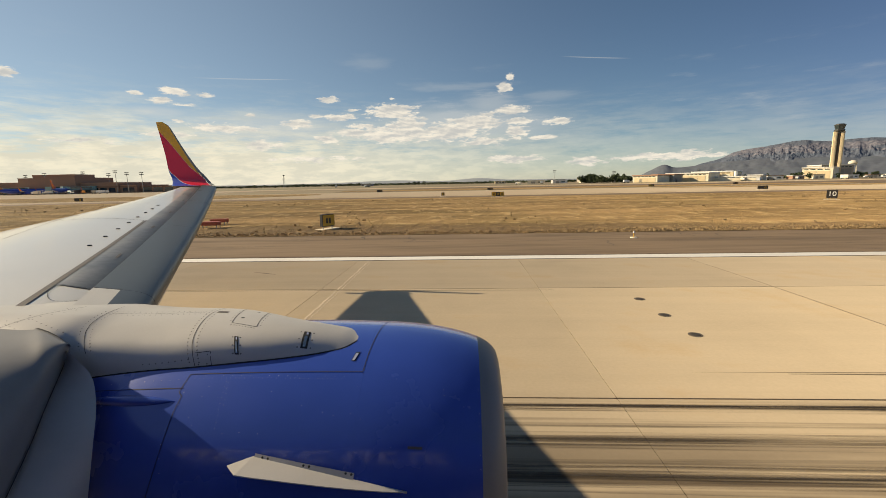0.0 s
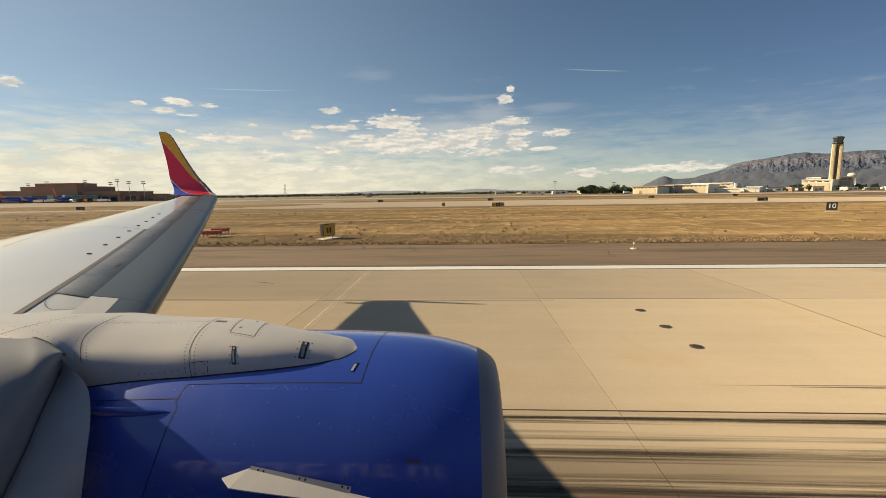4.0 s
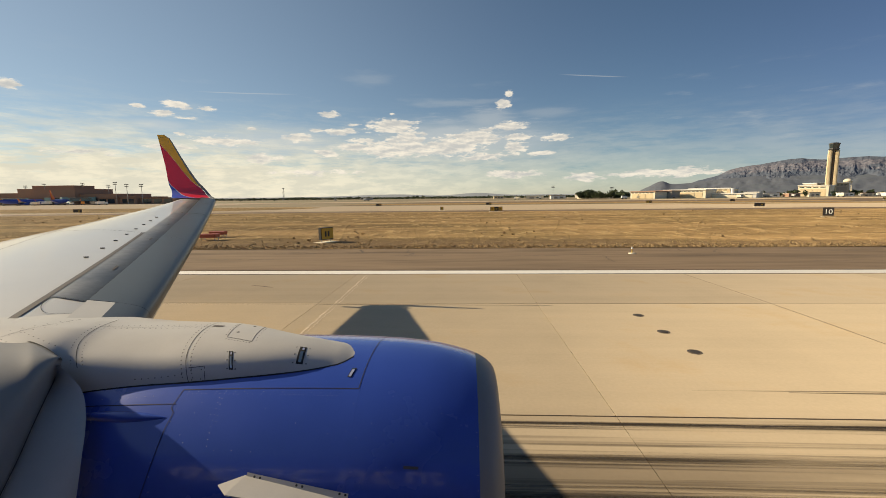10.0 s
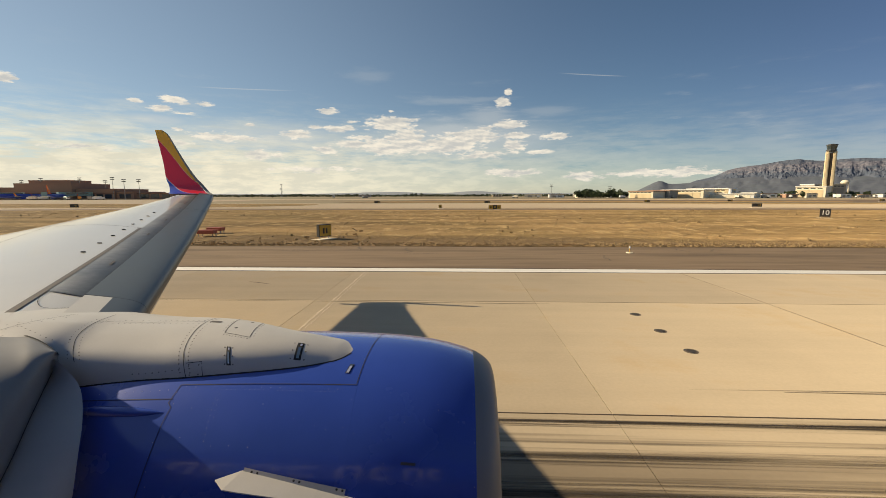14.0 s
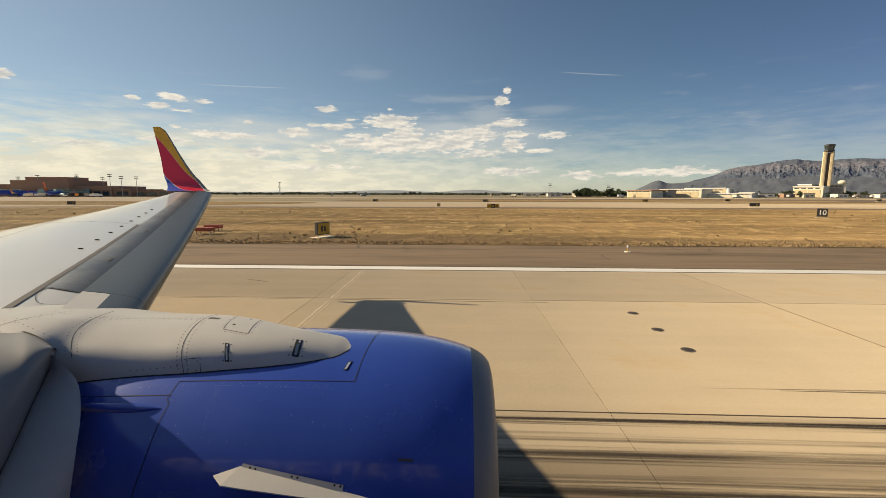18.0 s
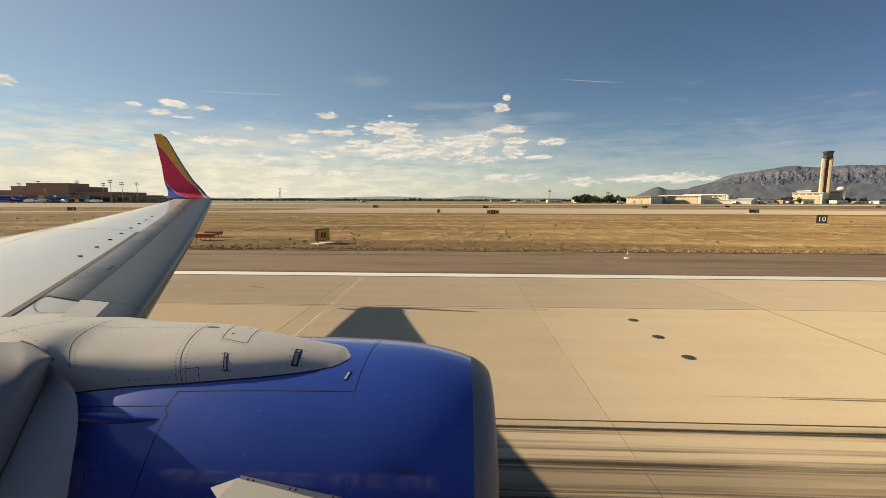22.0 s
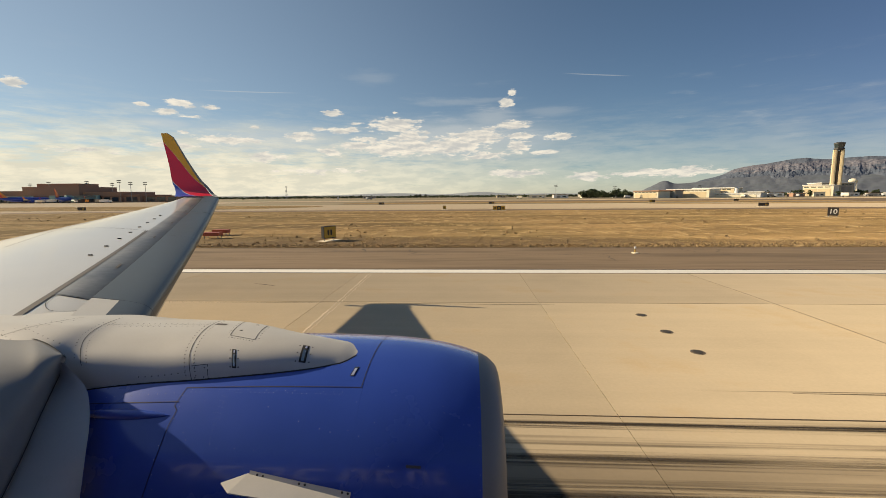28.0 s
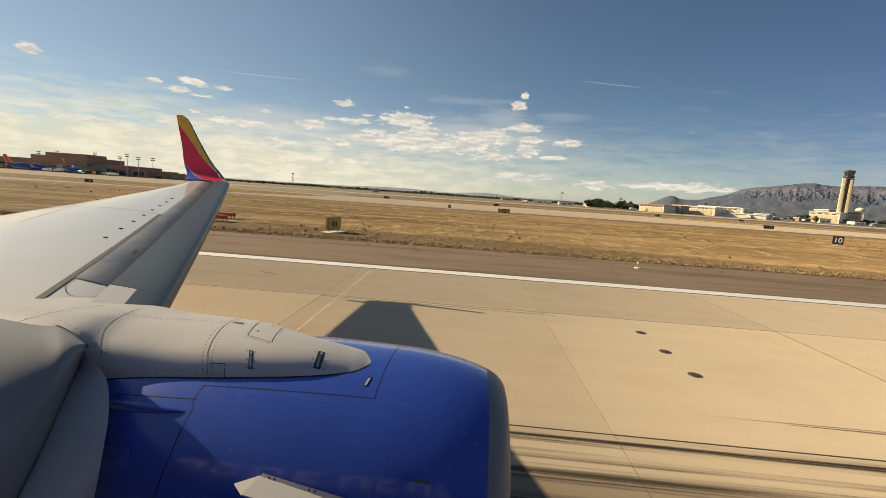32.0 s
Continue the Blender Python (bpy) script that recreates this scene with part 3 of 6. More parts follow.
def trail_line(name, points, width, z, material, label, border=0.0, taper=False, per=10):
    """A painted line that follows a smooth course over the pavement."""
    t = thing(name, label, "marking", kind="structure")
    course = [Vector((*p, 0)) for p in curve_through(points, per, False)]

    def band(w, zz):
        rows = []
        for i, p in enumerate(course):
            d = (course[min(i + 1, len(course) - 1)] - course[max(i - 1, 0)]).normalized()
            s = Vector((-d.y, d.x, 0)) * w / 2 * (max(0.04, math.sin(math.pi * i / (len(course) - 1))) ** 0.8 if taper else 1.0)
            rows.append((p - s + Vector((0, 0, zz)), p + s + Vector((0, 0, zz))))
        return grid(rows)
    if border:
        part("border", band(width + 2 * border, z - 0.004), BLACK_MARK, t)
    part("paint", band(width, z), material, t)
    return t


for off in (0.0, 0.36):
    for bend in (LENS_BORDER[:3], LENS_BORDER[7:12]):
        trail_line("shoulder_line", [(x * (1 + 0.003 * (1 + off)), y - 0.25 - off) for x, y in bend], 0.09, 0.012, YELLOW_MARK, "thin yellow taxiway edge line curving round the shoulder", 0.08)
trail_line("taxi_centreline", [(240, -6), (214, 1), (188, 10), (172, 21), (165, 36), (164, 60), (164, 110), (164, 170)], 0.32, 0.014, YELLOW_MARK, "yellow lead-off line with dark borders", 0.22)
trail_line("taxi_centreline", [(-206, 1), (-188, 9), (-174, 22), (-168, 40), (-167, 70), (-167, 120), (-167, 170)], 0.32, 0.014, YELLOW_MARK, "yellow lead-off line with dark borders", 0.22)
trail_line("taxi_centreline", [(-140, 122), (-60, 119), (40, 120), (140, 120)], 0.3, 0.014, YELLOW_MARK, "yellow taxiway centreline along the apron", 0.15)
trail_line("taxi_centreline", [(-480, 2), (-440, 10), (-415, 22), (-405, 45), (-404, 120)], 0.32, 0.014, YELLOW_MARK, "yellow lead-off line far down the runway", 0.22)
trail_line("taxi_centreline", [(620, 2), (650, 10), (672, 22), (682, 45), (683, 120)], 0.32, 0.014, YELLOW_MARK, "yellow lead-off line far down the runway", 0.22)
marking("holding_line", [(-204 + 2.2 * i, 118.0 + 0.9 * (i % 2), -203 + 2.2 * i, 118.5 + 0.9 * (i % 2)) for i in range(36)], "broken holding position dashes across the taxiway", 0.1, YELLOW_MARK)

random.seed(4)
for mid, wide, x0, x1 in ((6.42, 0.50, -12, 74), (5.52, 0.62, -16, 80), (4.80, 0.90, -16, 66), (3.7, 1.30, -14, 60), (7.62, 0.30, 6, 40), (8.9, 0.34, 11, 31)):
    for i, share in enumerate((1.0, 0.62, 0.30)):
        trail_line("skid_mark", [(x0 + (x1 - x0) * n / 6, mid + 0.03 * math.sin(n * 1.7 + mid)) for n in range(7)], wide * share, 0.0040 + 0.0010 * i, FILM, "broad worn band of tyre rubber on the concrete", taper=True)
for mid, spread, count in ((6.42, 0.16, 3), (5.50, 0.18, 4), (4.80, 0.26, 4), (7.66, 0.14, 2), (3.6, 0.4, 3)):
    for i in range(count):
        y, x0 = random.gauss(mid, spread), random.uniform(-16, 10) if mid < 7 else random.uniform(4, 10)
        x1, w = x0 + random.uniform(22, 85) * (1.0 if mid < 7 else 0.3), random.choice((0.02, 0.03, 0.05, 0.07))
        trail_line("skid_mark", [(x0 + (x1 - x0) * n / 6, y + 0.02 * math.sin(n * 1.7 + i)) for n in range(7)], w, 0.0075 + 0.0006 * i, FILM_DARK, "long dark tyre skid mark on the concrete", taper=True)
for pts in ([(3, 13.9), (-6, 14.02), (-14, 14.0)], [(10.2, 20), (10.28, 14), (10.2, 8), (10.3, 1)]):
    trail_line("crack_seal", pts, 0.03, 0.005, SEAL, "thin dark sealed crack in the slabs")
for shift, wide in ((0.0, 0.06), (0.13, 0.03)):
    pts = [(-4.55 + shift + 0.018 * (20 - y) + random.uniform(-0.025, 0.025), y) for y in (20.1 - 0.16 * i for i in range(116))]
    trail_line("crack_repair", pts, wide, 0.004, REPAIR, "narrow pale line of patched cracks across the slabs", per=2)
for x, y, dx, dy in ((21.0, 4.9, 1.3, -0.75), (27.0, 11.6, 1.8, -0.9), (14.5, 9.1, 0.9, -0.3), (-9.0, 17.2, 1.2, -0.5), (33.0, 16.0, 2.4, -0.2)):
    trail_line("scuff", [(x, y), (x + dx * 0.5, y + dy * 0.45), (x + dx, y + dy)], 0.07, 0.0035, RUBBER, "short dark scuff on the concrete", taper=True)
for x, y in ((5.36, 12.75), (5.38, 11.17), (5.40, 9.69), (28.0, 12.75), (28.0, 11.17), (28.0, 9.69), (-17.2, 12.75), (-17.2, 11.17), (-17.2, 9.69)):
    bm = bmesh.new()
    tube(bm, (0, 0, -0.02), (0, 0, 0.006), 0.165, 0.16, 20)
    can = thing("inset_light", "round rusty inset light can in the runway slab", "light", "runway inset lights", at=(x, y, 0))
    part("rim", bm, RUBBER, can)
    part("lens_cover", tube(bmesh.new(), (0, 0, 0.0), (0, 0, 0.014), 0.115, 0.10, 16), BLACK_MARK, can, "dark lens cover")
    for a in (0.4, 2.5, 4.6):
        part("bolt", tube(bmesh.new(), (0.138 * math.cos(a), 0.138 * math.sin(a), 0.0), (0.138 * math.cos(a), 0.138 * math.sin(a), 0.012), 0.018, 0.016, 6), STEEL, can)

for n in range(34):
    x, y = random.uniform(-34, 44), random.uniform(21.4, 28.2)
    pts, along = [(x, y)], random.random() < 0.45
    for i in range(random.randint(9, 22)):
        x, y = (x + random.uniform(0.2, 0.7), y + random.uniform(-0.12, 0.13)) if along else (x + random.uniform(-0.22, 0.25), y + random.uniform(0.12, 0.5))
        if 21.2 < y < 29.3:
            pts.append((x, y))
    if len(pts) > 2:
        trail_line("crack", pts, random.uniform(0.035, 0.08), 0.004, BLACK_MARK, "jagged dark crack in the asphalt shoulder", taper=True, per=2)

# ---- the airliner that carries the camera ----
plane = thing("airliner", "blue jet airliner with light grey wing and red-gold winglet", "airliner")
AXIS_Y, AXIS_Z = 3.2, 1.46


def cowl_r(x):
    return ease(x, (-4.6, -3.6, -2.6, -1.6, -0.7, -0.25, 0.0, 0.10, 0.17, 0.215, 0.24, 0.25), (0.72, 0.90, 1.01, 1.052, 1.040, 1.006, 0.962, 0.932, 0.898, 0.860, 0.825, 0.79))


def cowl(x, a, lift=0.0):
    """Nacelle skin: station x, degrees a from the top towards the cabin."""
    r, t = cowl_r(x - 0.022) + lift, radians(a)
    droop = 0.035 * min(1.0, max(0.0, (x + 0.6) / 0.8)) ** 2
    return (x, AXIS_Y - r * math.sin(t), AXIS_Z - droop + r * math.cos(t) * (1.0 if math.cos(t) > 0 else 0.93))


def ring(x, n=144):
    return [cowl(x, 360.0 * i / n) for i in range(n)]


engine = part("fan_cowl", grid([ring(-0.69 + 0.0 - (3.9) * i / 26) for i in range(27)], True), BLUE, plane, "glossy blue fan cowl", True)
inlet = part("inlet_cowl", grid([ring(0.108 - 0.7975 * i / 12) for i in range(13)], True), BLUE, engine, "glossy blue inlet cowl", True)
lip_rows = [ring(0.108), ring(0.15), ring(0.187), ring(0.217), ring(0.242), ring(0.260), ring(0.271)]
for x, r in ((0.266, 0.765), (0.22, 0.745), (0.1, 0.74), (-0.3, 0.77), (-0.6, 0.775)):
    lip_rows.append([(x, AXIS_Y - r * math.sin(6.283185 * i / 144), AXIS_Z + r * math.cos(6.283185 * i / 144) * (1 if math.cos(6.283185 * i / 144) > 0 else 0.93)) for i in range(144)])
part("inlet_lip", grid(lip_rows, True), LIP_METAL, engine, "bare grey metal inlet lip", True)
part("fan_face", grid([[(-0.6, AXIS_Y - r * math.sin(6.283185 * i / 36), AXIS_Z + r * math.cos(6.283185 * i / 36) * 0.96) for i in range(36)] for r in (0.79, 0.2)], True, False), LINE, engine)
for uv in ([(-0.655 - 0.0013 * (a + 3), a) for a in [-60 + 3 * i for i in range(30)] + [29.4]], [(-0.697 - 1.205 * i / 16, 29.4 + 1.5 * i / 16) for i in range(17)],
           [(-1.90, 31.0), (-1.91, 34.5), (-1.92, 38.1), (-1.888, 39.8), (-1.895, 43)] + [(-1.90 - 0.0012 * i * i, 45.6 + 4 * i) for i in range(11)], [(-1.90 - 0.8 * i / 10, 36.6 + 0.8 * i / 10) for i in range(11)]):
    part("panel_gap", ribbon(cowl, uv, 0.0048, 0.002), LINE, engine, "dark gap between cowl panels")
random.seed(7)
spots = [(-1.97 - 0.06 * i, 33.0 + 0.2 * i) for i in range(9)] + [(-0.75 - 0.065 * i, 31.6) for i in range(18) if i % 5] + [(-1.62 + 0.004 * i, 34 + 2.1 * i) for i in range(9)] + [(-1.60 + 0.006 * i, 34.5 + 2.1 * i) for i in range(5)]
spots += [(random.uniform(-1.85, -0.1), random.uniform(33, 66)) for i in range(26)] + [(0.096, 22 + 5 * i) for i in range(11) if i % 3] + [(-1.90 + 0.02 * math.sin(i), 34 + 4.4 * i) for i in range(8)]
tagged(part("rivets", dots(cowl, spots + [(-0.80 - 0.032 * i, 32.6) for i in range(34) if i % 7], 0.0024, 0.0010), RIVET_L, engine, "bright metal rivet heads"), kind="stuff")
def plate(f, u, v, du, dv, lift=0.004, n=4):
    """A small plate that follows the surface f(u, v)."""
    bm = bmesh.new()
    rows = []
    for i in range(n + 1):
        row = []
        for j in range(n + 1):
            a, b = u + du * (i / n - 0.5), v + dv * (j / n - 0.5)
            p = Vector(f(a, b))
            nn = (Vector(f(a + 1e-3, b)) - p).cross(Vector(f(a, b + 1e-3)) - p).normalized()
            if nn.dot(Vector((0, 0, 3.65)) - p) < 0:
                nn = -nn
            row.append(p + nn * lift)
        rows.append(row)
    return grid(rows, bm=bm)


latch_at = lambda u, v: cowl(u - 0.004 * (v - 22), v)
catch = part("latch", plate(latch_at, -0.772, 22.0, 0.030, 4.8, 0.003), LINE, engine, "small latch in a dark recess")
part("latch_lever", plate(latch_at, -0.772, 22.3, 0.018, 3.6, 0.005), RIVET_L, catch, "pale metal latch lever")
part("latch_pin", plate(latch_at, -0.776, 20.2, 0.022, 0.6, 0.006), STEEL, catch)
part("placard", plate(cowl, -0.31, 55.9, 0.09, 0.9, 0.003), STRIP, engine, "small dark placard")


# vortex strake on the side of the cowl
bm = bmesh.new()
base = [(-1.30 + 0.95 * i / 14, 59.4 + 10.2 * (i / 14) ** 1.05) for i in range(15)]
rows = []
for i, (x, a) in enumerate(base):
    s = i / 14
    reach = 0.21 * (1 - s) ** 0.85 * min(1.0, 0.55 + s * 6)
    p, q = Vector(cowl(x, a, 0.004)), Vector(cowl(x, a, 1.0))
    out = (q - p).normalized()
    out = (out + Vector((0, 0, -0.35))).normalized()
    tip = p + out * reach + Vector((-0.10 * (1 - s) ** 3, 0, 0))
    t = out.cross(Vector((1, 0, 0))).normalized() * 0.006
    rows.append((p + t, tip + t * 0.5, tip - t * 0.5, p - t))
grid(rows, True, True, bm)
chine = part("strake", bm, FAIR_GREY, engine, "light grey swept strake blade")
part("flange", ribbon(lambda x, a: cowl(x, a, 0.008), [(-1.29 + 0.62 * i / 12, 59.2 + 5.6 * i / 12) for i in range(13)], 0.036, 0.004), FAIR_GREY, chine, "bolted flange")
for j in range(6):
    part("bolt", dots(lambda x, a: cowl(x, a, 0.012), [(-1.24 + 0.26 * (j // 2) + 0.035 * (j % 2), 59.5 + 2.2 * (j // 2) + 0.3 * (j % 2))], 0.008, 0.002), LINE, chine)
bm = bmesh.new()
rows = []
for i in range(15):
    s = i / 14
    x, a = -2.60 + 0.68 * s, 41.0 + 0.6 * s
    w = 0.035 * math.sin(math.pi * min(1, s * 1.02)) ** 0.7 + 0.001
    p = Vector(cowl(x, a))
    n = (Vector(cowl(x, a, 1.0)) - p).normalized()
    u = n.cross(Vector((1, 0, 0))).normalized()
    rows.append([p + u * w * math.cos(t) + n * w * 0.9 * math.sin(t) for t in (math.pi * j / 8 for j in range(9))])
grid(rows, bm=bm)
part("drain_fin", bm, BLUE, engine, "slim blue fin fairing", True)


# strut fairing over the cowl
FX = (-4.2, -3.2, -2.6, -1.87, -1.27, -0.933, -0.825, -0.772, -0.752)


def fair(x, a, lift=0.0):
    w = ease(x, FX, (0.58, 0.57, 0.518, 0.493, 0.349, 0.309, 0.300, 0.215, 0.0)) + lift
    top = ease(x, FX, (2.685, 2.665, 2.635, 2.631, 2.580, 2.523, 2.496, 2.484, 2.455)) + lift
    mid = AXIS_Y - ease(x, (-4.2, -2.6, -1.87, -1.27, -0.755), (0.0, 0.0, 0.022, 0.121, 0.115))
    t = radians(a)
    c, s = math.cos(t), math.sin(t)
    y, z = mid - w * math.copysign(abs(s) ** 0.9, s), 2.22 + (top - 2.22) * max(c, 0.0) ** ease(x, (-4.2, -2.75, -2.1, -0.75), (0.5, 0.5, 0.88, 0.9))
    # a full shoulder on the cabin side, below it the flank drops steeply to the cowl
    u = a / ease(x, (-2.6, -2.2, -1.87, -1.6, -1.27, -0.933), (85, 73, 68, 63.6, 57, 42))
    if 0.0 < u < 1.0:
        full = ease(x, (-3.0, -2.6, -2.2, -1.87, -1.4, -1.1, -0.85), (0.0, 0.012, 0.032, 0.040, 0.033, 0.013, 0.0)) * math.sin(math.pi * u ** 1.4)
        x, y, z = x + 0.48 * full, y - 0.80 * full, z + 0.34 * full
    # the skin flares out towards the wing root
    flare = ease(x, (-3.6, -3.25, -3.0, -2.86, -2.76, -2.6), (0.105, 0.100, 0.078, 0.027, 0.0, 0.0)) * min(1.0, max(0.0, (a + 12) / 24)) * min(1.0, max(0.0, (88 - a) / 20))
    return (x + 0.62 * flare, y - 0.70 * flare, z + 0.27 * flare)


strut = part("strut_fairing", grid([[fair(-0.7525 - 3.2 * (i / 76) ** 2.1, -90 + 180 * j / 72) for j in range(73)] for i in range(77)]), FAIR_GREY, plane, "smooth light grey engine strut fairing", True)


def ring_front(a):
    return ease(a, (-20, -4, 22, 43, 57, 69, 78), (-2.030, -2.031, -2.004, -1.973, -1.934, -1.897, -1.87))


def ring_back(a):
    return ease(a, (-20, 10, 31, 53, 66, 72), (-2.90, -2.871, -2.825, -2.743, -2.693, -2.67))


for uv, w in (([(ring_front(a), a) for a in range(-20, 78, 3)], 0.0042), ([(ring_back(a), a) for a in range(-12, 68, 2)], 0.004), ([(-3.17 - 0.0085 * (a + 6) + 0.00005 * (a + 6) ** 2, a) for a in range(-6, 62, 2)], 0.0042),
              ([(-2.04 - 0.085 * i, -1.0 + 0.6 * i) for i in range(11)], 0.0025), ([(-1.841 + 0.0018 * (a + 20), a) for a in range(-20, 18, 3)], 0.0042), ([(-1.615 + 0.0013 * (a + 20), a) for a in range(-20, 20, 3)], 0.0042),
              ([(-1.775 + 0.0208 * i, 16.8 + 0.24 * i) for i in range(11)], 0.0042), ([(-1.924, 54.9), (-1.87, 53.8), (-1.816, 52.6)], 0.004), ([(-1.816, 52.6), (-1.80, 60), (-1.785, 66.5)], 0.004)):
    part("panel_gap", ribbon(fair, uv, w, 0.0015), LINE, strut, "dark gap between fairing panels")
spots = [(-2.07 - 0.045 * i, -1.0 + 0.3 * i + d) for i in range(18) for d in (-3.2, 3.4)]
spots += [(ring_front(a) - 0.035, a) for a in range(-8, 66, 4)] + [(ring_front(a) + 0.035, a) for a in range(-12, 66, 4)]
spots += [(ring_back(a) - 0.04, a) for a in range(2, 64, 4)] + [(ring_back(a) + 0.04, a) for a in range(2, 64, 4)]
spots += [(-1.96 - 0.046 * i, 61.5 + 1.05 * i) for i in range(8)] + [(-1.90, 57.5), (-1.83, 56), (-1.88, 66), (-1.82, 65)]
spots += [(-1.86 + 0.0018 * (a + 20), a) for a in range(-12, 16, 5)] + [(-1.59 + 0.0013 * (a + 20), a) for a in range(-14, 18, 5)] + [(-1.77 + 0.024 * i, 19.6 + 0.24 * i) for i in range(9)]
spots += [(-2.95 - 0.06 * i, 40 - 3.0 * i) for i in range(8)] + [(-3.02 - 0.06 * i, 52 - 3.0 * i) for i in range(8)] + [(-3.22 - 0.0085 * (a + 6), a) for a in range(0, 56, 5)] + [(-3.10 - 0.0085 * (a + 6), a) for a in range(2, 56, 5)]
tagged(part("rivets", dots(fair, spots, 0.0052, 0.0014), RIVET_D, strut, "small dark screw heads"), kind="stuff")
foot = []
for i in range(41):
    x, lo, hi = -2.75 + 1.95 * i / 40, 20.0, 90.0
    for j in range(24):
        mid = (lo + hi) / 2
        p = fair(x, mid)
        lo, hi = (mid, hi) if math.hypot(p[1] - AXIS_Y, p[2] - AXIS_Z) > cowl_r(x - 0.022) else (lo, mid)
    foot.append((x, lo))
# dark strip along the foot paints in the shade the fairing casts on the cowl
part("seal_gap", ribbon(lambda x, a: fair(x, a, 0.004), foot, 0.010, 0.001), LINE, strut, "dark strip standing in for the shade under the fairing edge")
for x, a, w, tall, lean in ((-1.166, 30.5, 0.050, 27.0, 0.0004), (-1.646, 45.0, 0.030, 20.0, 0.0025)):
    def slanted(u, v):
        return fair(u + lean * (v - a), v)
    slot = part("latch", plate(slanted, x, a, w, tall, 0.002), LINE, strut, "dark latch recess")
    part("latch_lever", plate(slanted, x, a + tall * 0.10, w * 0.42, tall * 0.62, 0.0035), STEEL, slot, "steel latch lever")
    part("latch_hook", plate(slanted, x + w * 0.08, a - tall * 0.36, w * 0.30, tall * 0.14, 0.0045), RIVET_L, slot, "bright hook of the latch")
    for sx, sa in ((-1, -0.45), (-1, 0), (-1, 0.45), (1, -0.45), (1, 0), (1, 0.45)):
        part("screw", dots(slanted, [(x + sx * w * 0.95, a + sa * tall)], 0.006, 0.002), RIVET_D, slot)
part("vent", plate(fair, -1.955, -2.0, 0.09, 3.4, 0.002), STRIP, strut, "small dark vent slot")
for uv in ((-1.69, -13), (-1.735, 6)):
    part("access_port", dots(fair, [uv], 0.013, 0.002, n=10), LINE, strut, "dark round access port")


# the wing: stations along the span, outward is +y
def edge_x(y):
    return -2.9 - 0.533 * (y - 3.7)


def edge_z(y):
    return 2.545 + 0.060 * (y - 3.7) + 0.0027 * (y - 3.7) ** 2


def chord(y):
    return 5.6 - 0.356 * (y - 3.7)


def wing(y, s):
    """Upper skin: span station y, metres s behind the slat's front edge."""
    c = chord(y)
    rise = 0.185 * min(1.0, c / 4.0)
    z = edge_z(y) + rise * (1 - math.exp(-max(s - 0.40, 0) * 3.0)) - 0.16 * max(0, (0.62 - s) / 0.32) ** 2
    aft = max(0.0, (s - 1.3) / (c - 1.3))
    z += 0.03 * c * 0.35 * math.sin(math.pi * min(aft, 1)) - 0.048 * c * aft ** 1.6
    return (edge_x(y) - s, y, z)


def under(y, s):
    c = chord(y)
    x, _, z = wing(y, s)
    t = s / c
    return (x, y, z - 0.115 * c * math.sqrt(max(t, 0)) * (1 - t) * 2.2 - 0.01)


NY = 40
span = [3.0 + (15.35 - 3.0) * i / NY for i in range(NY + 1)]
rows = []
for y in span:
    c = chord(y)
    ss = [0.30 + 0.05 * i for i in range(9)] + [0.70 + (c - 0.70) * (i / 14) ** 1.1 for i in range(1, 15)]
    rows.append([wing(y, s) for s in ss] + [under(y, s) for s in reversed(ss)])
main = part("wing", grid(rows, True, True), WING_GREY, plane, "light grey upper wing skin with panel lines", True)
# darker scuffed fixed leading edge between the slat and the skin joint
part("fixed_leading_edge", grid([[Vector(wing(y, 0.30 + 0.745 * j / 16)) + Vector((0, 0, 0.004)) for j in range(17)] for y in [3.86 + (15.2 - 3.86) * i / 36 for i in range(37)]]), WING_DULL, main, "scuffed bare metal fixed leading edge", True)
part("sealant_strip", ribbon(lambda y, s: wing(y, s), [(3.10 + 4.86 * i / 30, 1.075) for i in range(31)], 0.058, 0.007), STRIP, main, "dark grey sealant strip")
for uv, w, up in (([(7.98 + 0.024 * i, 1.11 + 0.13 * i) for i in range(16)], 0.012, 0.003), ([(6.4 + 0.3 * i, 3.1 + 0.012 * i) for i in range(9)], 0.012, 0.003), ([(12.9, 0.66 + 0.05 * i) for i in range(8)], 0.014, 0.008),
                  ([(3.9 + 11.2 * i / 40, 0.668) for i in range(41)], 0.030, 0.012), ([(3.05, 1.6 + 0.1 * i) for i in range(12)], 0.008, 0.003), (curve_through([(3.84, 1.03), (3.62, 1.01), (3.46, 0.92), (3.44, 0.82), (3.52, 0.70), (3.68, 0.60)], 6, False), 0.006, 0.006), (curve_through([(3.07, 1.00), (3.12, 0.876), (3.31, 0.787)], 6, False), 0.006, 0.005), ([(3.865, 1.03 - 0.05 * i) for i in range(8)], 0.010, 0.010)):
    part("panel_gap", ribbon(wing, uv, w, up), LINE, main, "dark skin panel joint")
for i in range(8):
    y = 5.65 + 0.673 * i
    p = Vector(wing(y, 1.358 - 0.009 * i))
    bm = boxed((-0.030, -0.004, 0.0), (0.030, 0.004, 0.016), 0.002)
    bmesh.ops.transform(bm, matrix=Matrix.Translation(p) @ Matrix.Rotation(radians(18), 4, "Z"), verts=bm.verts)
    part("vortex_generator", bm, LINE, main, "small dark vortex generator tab")
for i, y in enumerate((5.2, 7.4, 9.3, 11.6, 12.7)):
    part("actuator_cover", plate(wing, y, 0.80, 0.22, 0.035, 0.010), STRIP, main)

